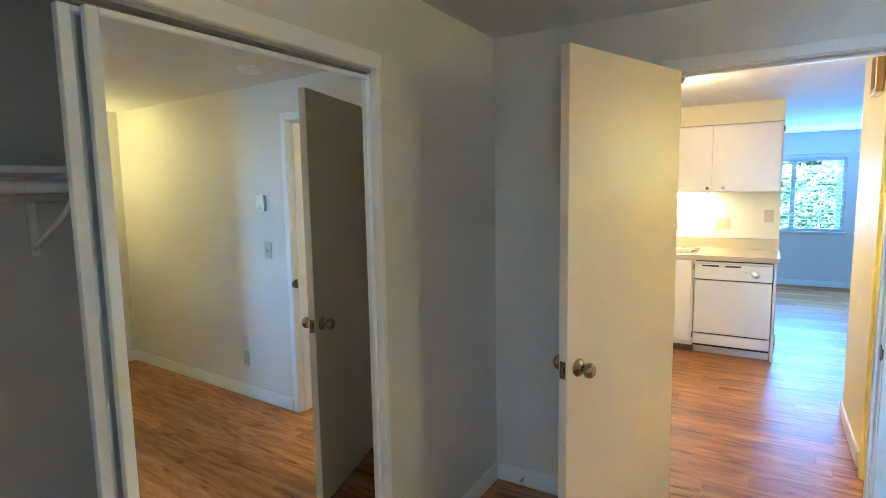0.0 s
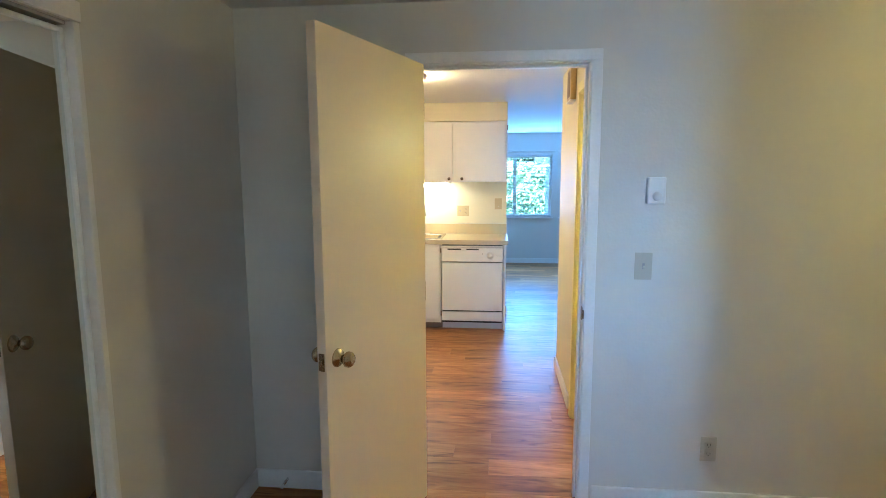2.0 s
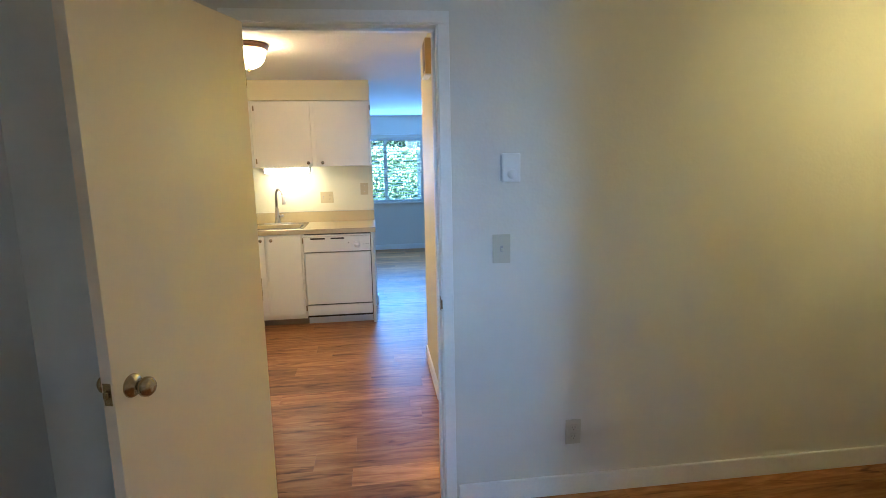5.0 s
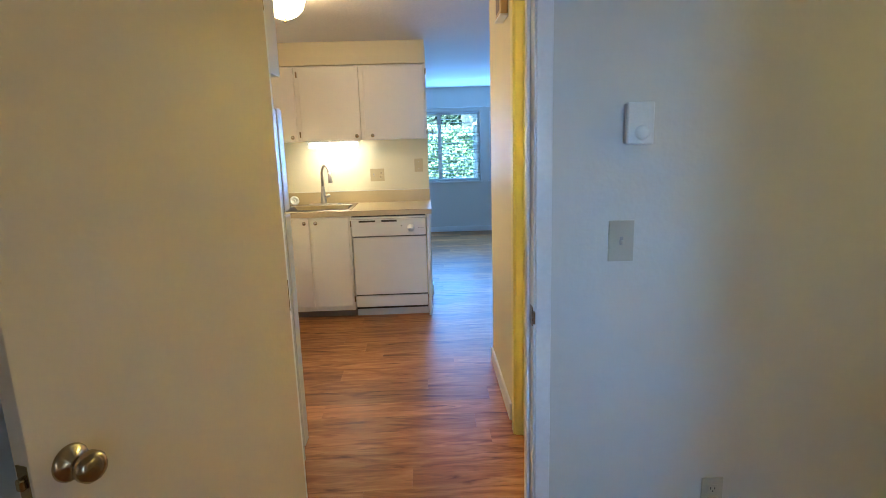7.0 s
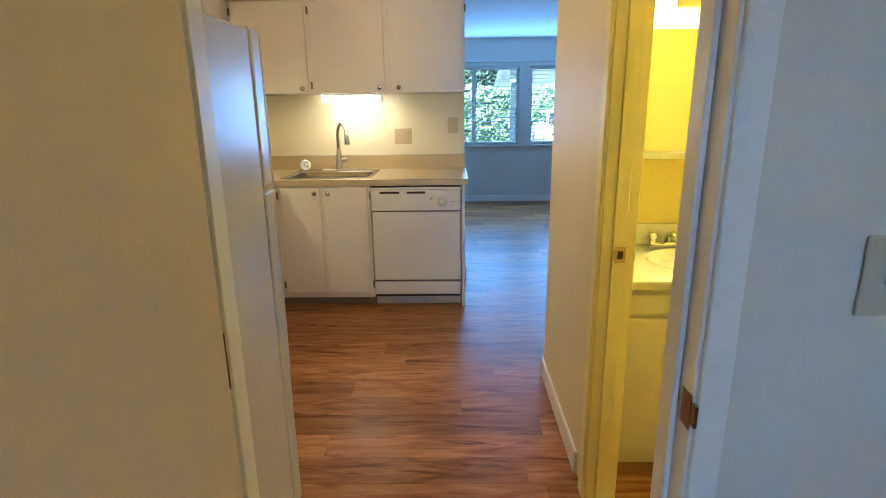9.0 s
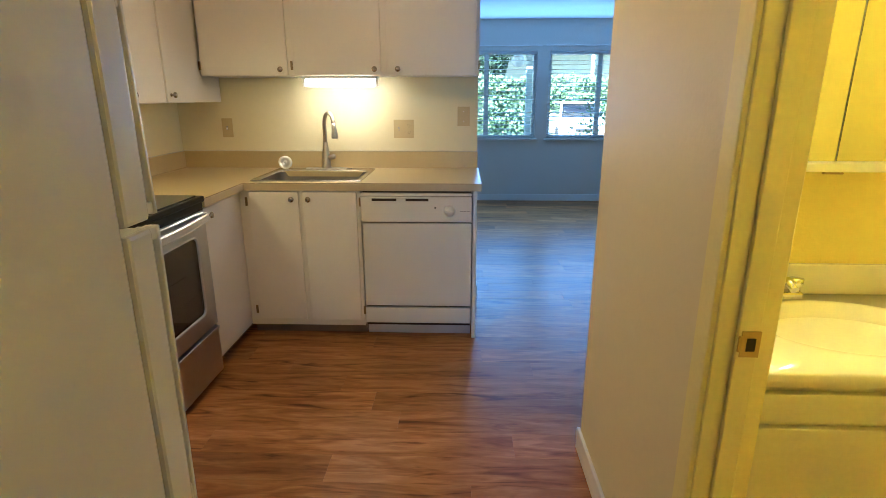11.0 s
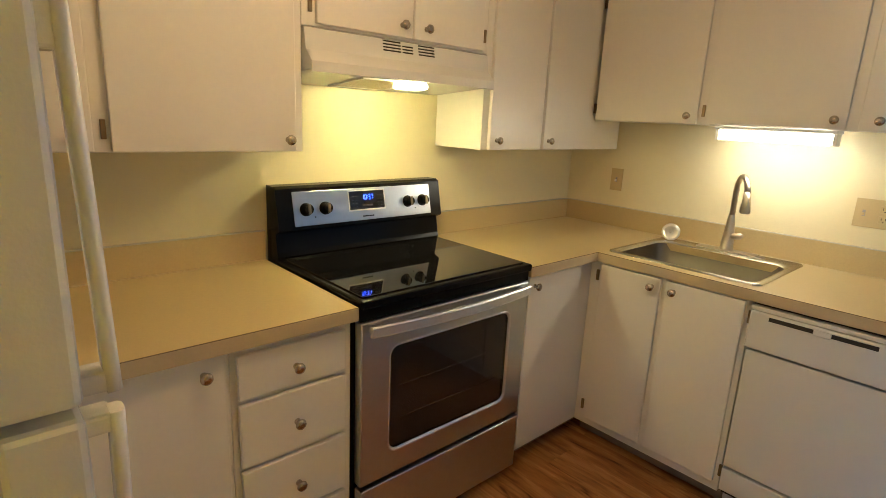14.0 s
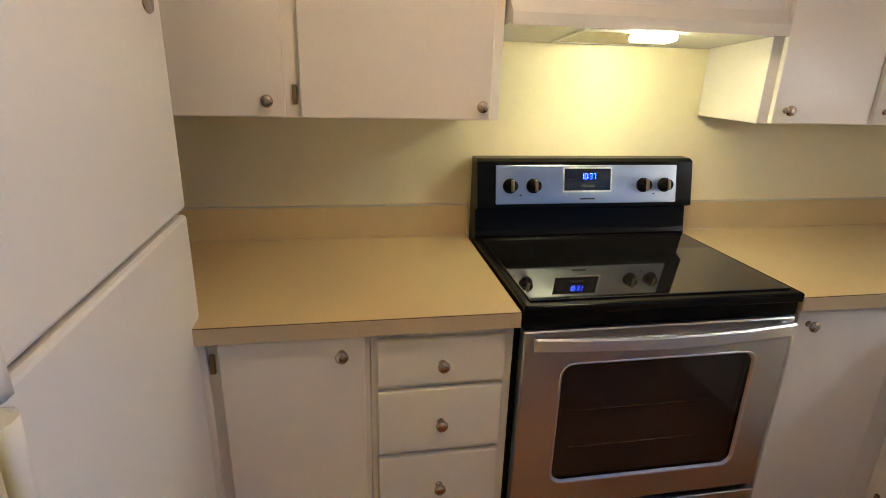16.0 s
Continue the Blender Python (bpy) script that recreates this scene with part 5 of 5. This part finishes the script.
part("core", boxes([(-16, 20, 26.95, 27.5, -0.3, HEDGE_TOP - 0.25)], 0.1), M_HEDGECORE, hd_)


def shrub_spot():
    k = random.choice(SHRUBS)
    return (k[0] + random.gauss(0, 0.13), k[1] + random.gauss(0, 0.12), -0.3 + min(k[2], abs(random.gauss(0.4, 0.45)) * k[2]))


SHRUBS = ((-0.35, 11.45, 1.5), (0.05, 11.5, 1.9), (0.45, 11.45, 1.7), (0.85, 11.5, 1.8), (1.90, 11.5, 1.6), (-0.9, 11.6, 1.9))
leaf_stuff("shrubs", 5200, shrub_spot, "loose shaded green shrubs close to the windows", M_LEAF, 0.036)

# tree behind the hedge
tree = thing("tree", "leafy tree behind the hedge, its crown coloured dark for shade", "tree", (0.3, 28.7, -0.3))
part("trunk", tube([(0.3, 28.7, -0.3), (0.33, 28.72, 0.9), (0.26, 28.7, 2.0), (0.34, 28.75, 3.2)], [0.16, 0.13, 0.11, 0.07], 10), M_BARK, tree)
for lx, ly, lz in ((-1.1, 28.5, 3.6), (1.5, 28.6, 3.7), (0.1, 28.9, 4.6), (0.9, 29.1, 4.2)):
    part("limb", tube([(0.29, 28.71, 2.1), ((0.29 + lx) / 2 + 0.08, (28.7 + ly) / 2, (2.1 + lz) / 2 + 0.12), (lx, ly, lz)], [0.07, 0.05, 0.02], 8), M_BARK, tree)


def crown_spot():
    cx, cz, r = random.choice(((-1.1, 3.5, 0.8), (1.5, 3.6, 0.85), (0.1, 4.5, 0.9), (0.9, 4.1, 0.8), (0.2, 3.0, 0.9), (-0.5, 2.6, 0.7), (1.2, 2.7, 0.7)))
    d = Vector((random.gauss(0, 1), random.gauss(0, 0.8), random.gauss(0, 1))).normalized() * r * random.uniform(0.55, 1.05)
    return (cx + d.x, 28.75 + d.y, cz + d.z)


# the sun reaches this crown, so its shade comes from the dark leaf colour
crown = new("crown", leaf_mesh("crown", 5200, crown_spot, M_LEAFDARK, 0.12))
crown.parent, crown.matrix_parent_inverse = tree, tree.matrix_basis.inverted()

# porch posts and brace; the eave is added out of view to shade the shrubs
pr = thing("added_shade_roof", "slim pale posts under an added unseen eave that shades the shrubs", "porch", (0.9, 10.7, 2.4))
part("eave", boxes([(-3.0, 4.5, 10.21, 11.25, 2.42, 2.54)], 0.005), M_SHED, pr)
for xx in (0.84, 2.18):
    part("post", boxes([(xx - 0.04, xx + 0.04, 11.0, 11.08, -0.2995, 2.4195)], 0.004), M_SHED, pr)
part("brace", tube([(2.22, 11.04, 2.0), (2.55, 11.04, 1.72), (2.9, 11.04, 1.45)], 0.022, 8), M_SHED, pr)

pl_ = thing("porch_lamp", "white glass globe lamp hanging under the porch eave", "lamp", (0.69, 11.15, 1.83))
part("globe", lathe([(0.088 * math.sin(math.pi * k / 12), 1.832 - 0.088 * math.cos(math.pi * k / 12)) for k in range(13)], 24, Matrix.Translation((0.69, 11.15, 0))), M_PLAS, pl_, "white opal globe")
part("stem", tube([(0.69, 11.15, 1.915), (0.69, 11.15, 2.4195)], 0.010, 8), M_SHED, pl_)

# open shed behind the hedge; its unseen roof is added to shade the back wall
hs_ = thing("carport", "pale building wall under an added carport roof, open at the front", "carport", (2, 33, -0.3))
part("back_wall", boxes([(-24, 30, 37.0, 37.2, -0.3, 4.2)]), M_SHED, hs_)
part("roof", boxes([(-24, 30, 29.6, 37.3, 4.21, 4.45)]), M_SHED, hs_, "added unseen flat roof that shades the back wall")
for xx in (-18, -10, -2, 6, 14, 22):
    part("post", boxes([(xx, xx + 0.14, 30.0, 30.14, -0.3, 4.205)], 0.01), M_SHED, hs_)

# white car seen end-on
CX, CY, CZ = 4.15, 24.0, -0.3
car = thing("car", "white parked car on the pale ground", "car", (CX, CY, CZ))
def car_shell(rows):
    b = bmesh.new()
    rings = [loop_ring(b, CX - w, CX + w, CY - f0, CY + f1, r, CZ + z, 4) for w, f0, f1, r, z in rows]
    skin(b, rings)
    b.faces.new(rings[0][::-1])
    b.faces.new(rings[-1])
    return b
part("body", car_shell(((0.80, 2.05, 2.05, 0.2, 0.20), (0.87, 2.15, 2.15, 0.25, 0.35), (0.88, 2.15, 2.15, 0.25, 0.70), (0.84, 2.05, 2.08, 0.25, 0.92))), M_CARPAINT, car)
part("windscreen", car_shell(((0.76, 1.25, 1.75, 0.18, 0.925), (0.60, 0.55, 1.25, 0.2, 1.36))), M_GLASSTOP, car, "dark car windows")
part("roof", car_shell(((0.62, 0.60, 1.28, 0.2, 1.365), (0.60, 0.55, 1.2, 0.2, 1.44))), M_CARPAINT, car)
for sx in (-1, 1):
    part("pillar", tube([(CX + sx * 0.765, CY - 1.22, CZ + 0.92), (CX + sx * 0.605, CY - 0.54, CZ + 1.38)], 0.05, 8), M_CARPAINT, car)
    part("headlight", boxes([(CX + sx * 0.68 - 0.12, CX + sx * 0.68 + 0.12, CY - 2.165, CY - 2.13, CZ + 0.58, CZ + 0.70)], 0.02), M_CHROME, car)
    for yy in (-1.3, 1.3):
        wb = lathe([(0, -0.1), (0.28, -0.1), (0.31, -0.07), (0.31, 0.07), (0.28, 0.1), (0, 0.1)], 20, pose(CX + sx * 0.80, CY + yy, CZ + 0.312, 0, 90, 0))
        part("wheel", wb, M_GAP, car, "black tyre")
part("grille", boxes([(CX - 0.40, CX + 0.40, CY - 2.165, CY - 2.13, CZ + 0.45, CZ + 0.56)], 0.02), M_GAP, car)

# ---------------- floor planks ----------------
PL, PW = 1.22, 0.152
bm = bmesh.new()
box(bm, -PL / 2 + 0.0001, PL / 2 - 0.0001, -PW / 2 + 0.0001, PW / 2 - 0.0001, F - 0.009, F, 0.0004, 1)
plank_mesh = mesh_of("plank", bm, M_FLOOR)
floor = tagged(new("floor"), "warm brown wood-look vinyl plank floor", "floor", kind="structure")
random.seed(7)
cut_meshes = {}


def cut_plank(length):
    """The mesh of a plank sawn to a length, shared between alike ones."""
    if length not in cut_meshes:
        b = bmesh.new()
        box(b, -length / 2 + 0.0001, length / 2 - 0.0001, -PW / 2 + 0.0001, PW / 2 - 0.0001, F - 0.009, F, 0.0004, 1)
        cut_meshes[length] = mesh_of("plank", b, M_FLOOR)
    return cut_meshes[length]


y = BED_BACK - 0.05
while y < LIV_Y:
    x0, x1 = (-2.0, 2.52) if y < 3.15 else ((-1.92, BATH_R + 0.03) if y < 4.75 else ((-1.92, LIV_R + 0.03) if y < 6.4 else (LIV_L - 0.03, LIV_R + 0.03)))
    x = x0 - round(random.uniform(0, PL), 2)
    while x < x1:
        a, b = max(x, x0), min(x + PL, x1)
        length = round(b - a, 2)
        if length > 0.02:
            ob = new("plank", plank_mesh if length > PL - 0.01 else cut_plank(length))
            ob.parent = floor
            ob.location = ((a + b) / 2, y + PW / 2, random.uniform(-0.0001, 0.0001))
        x += PL
    y += PW
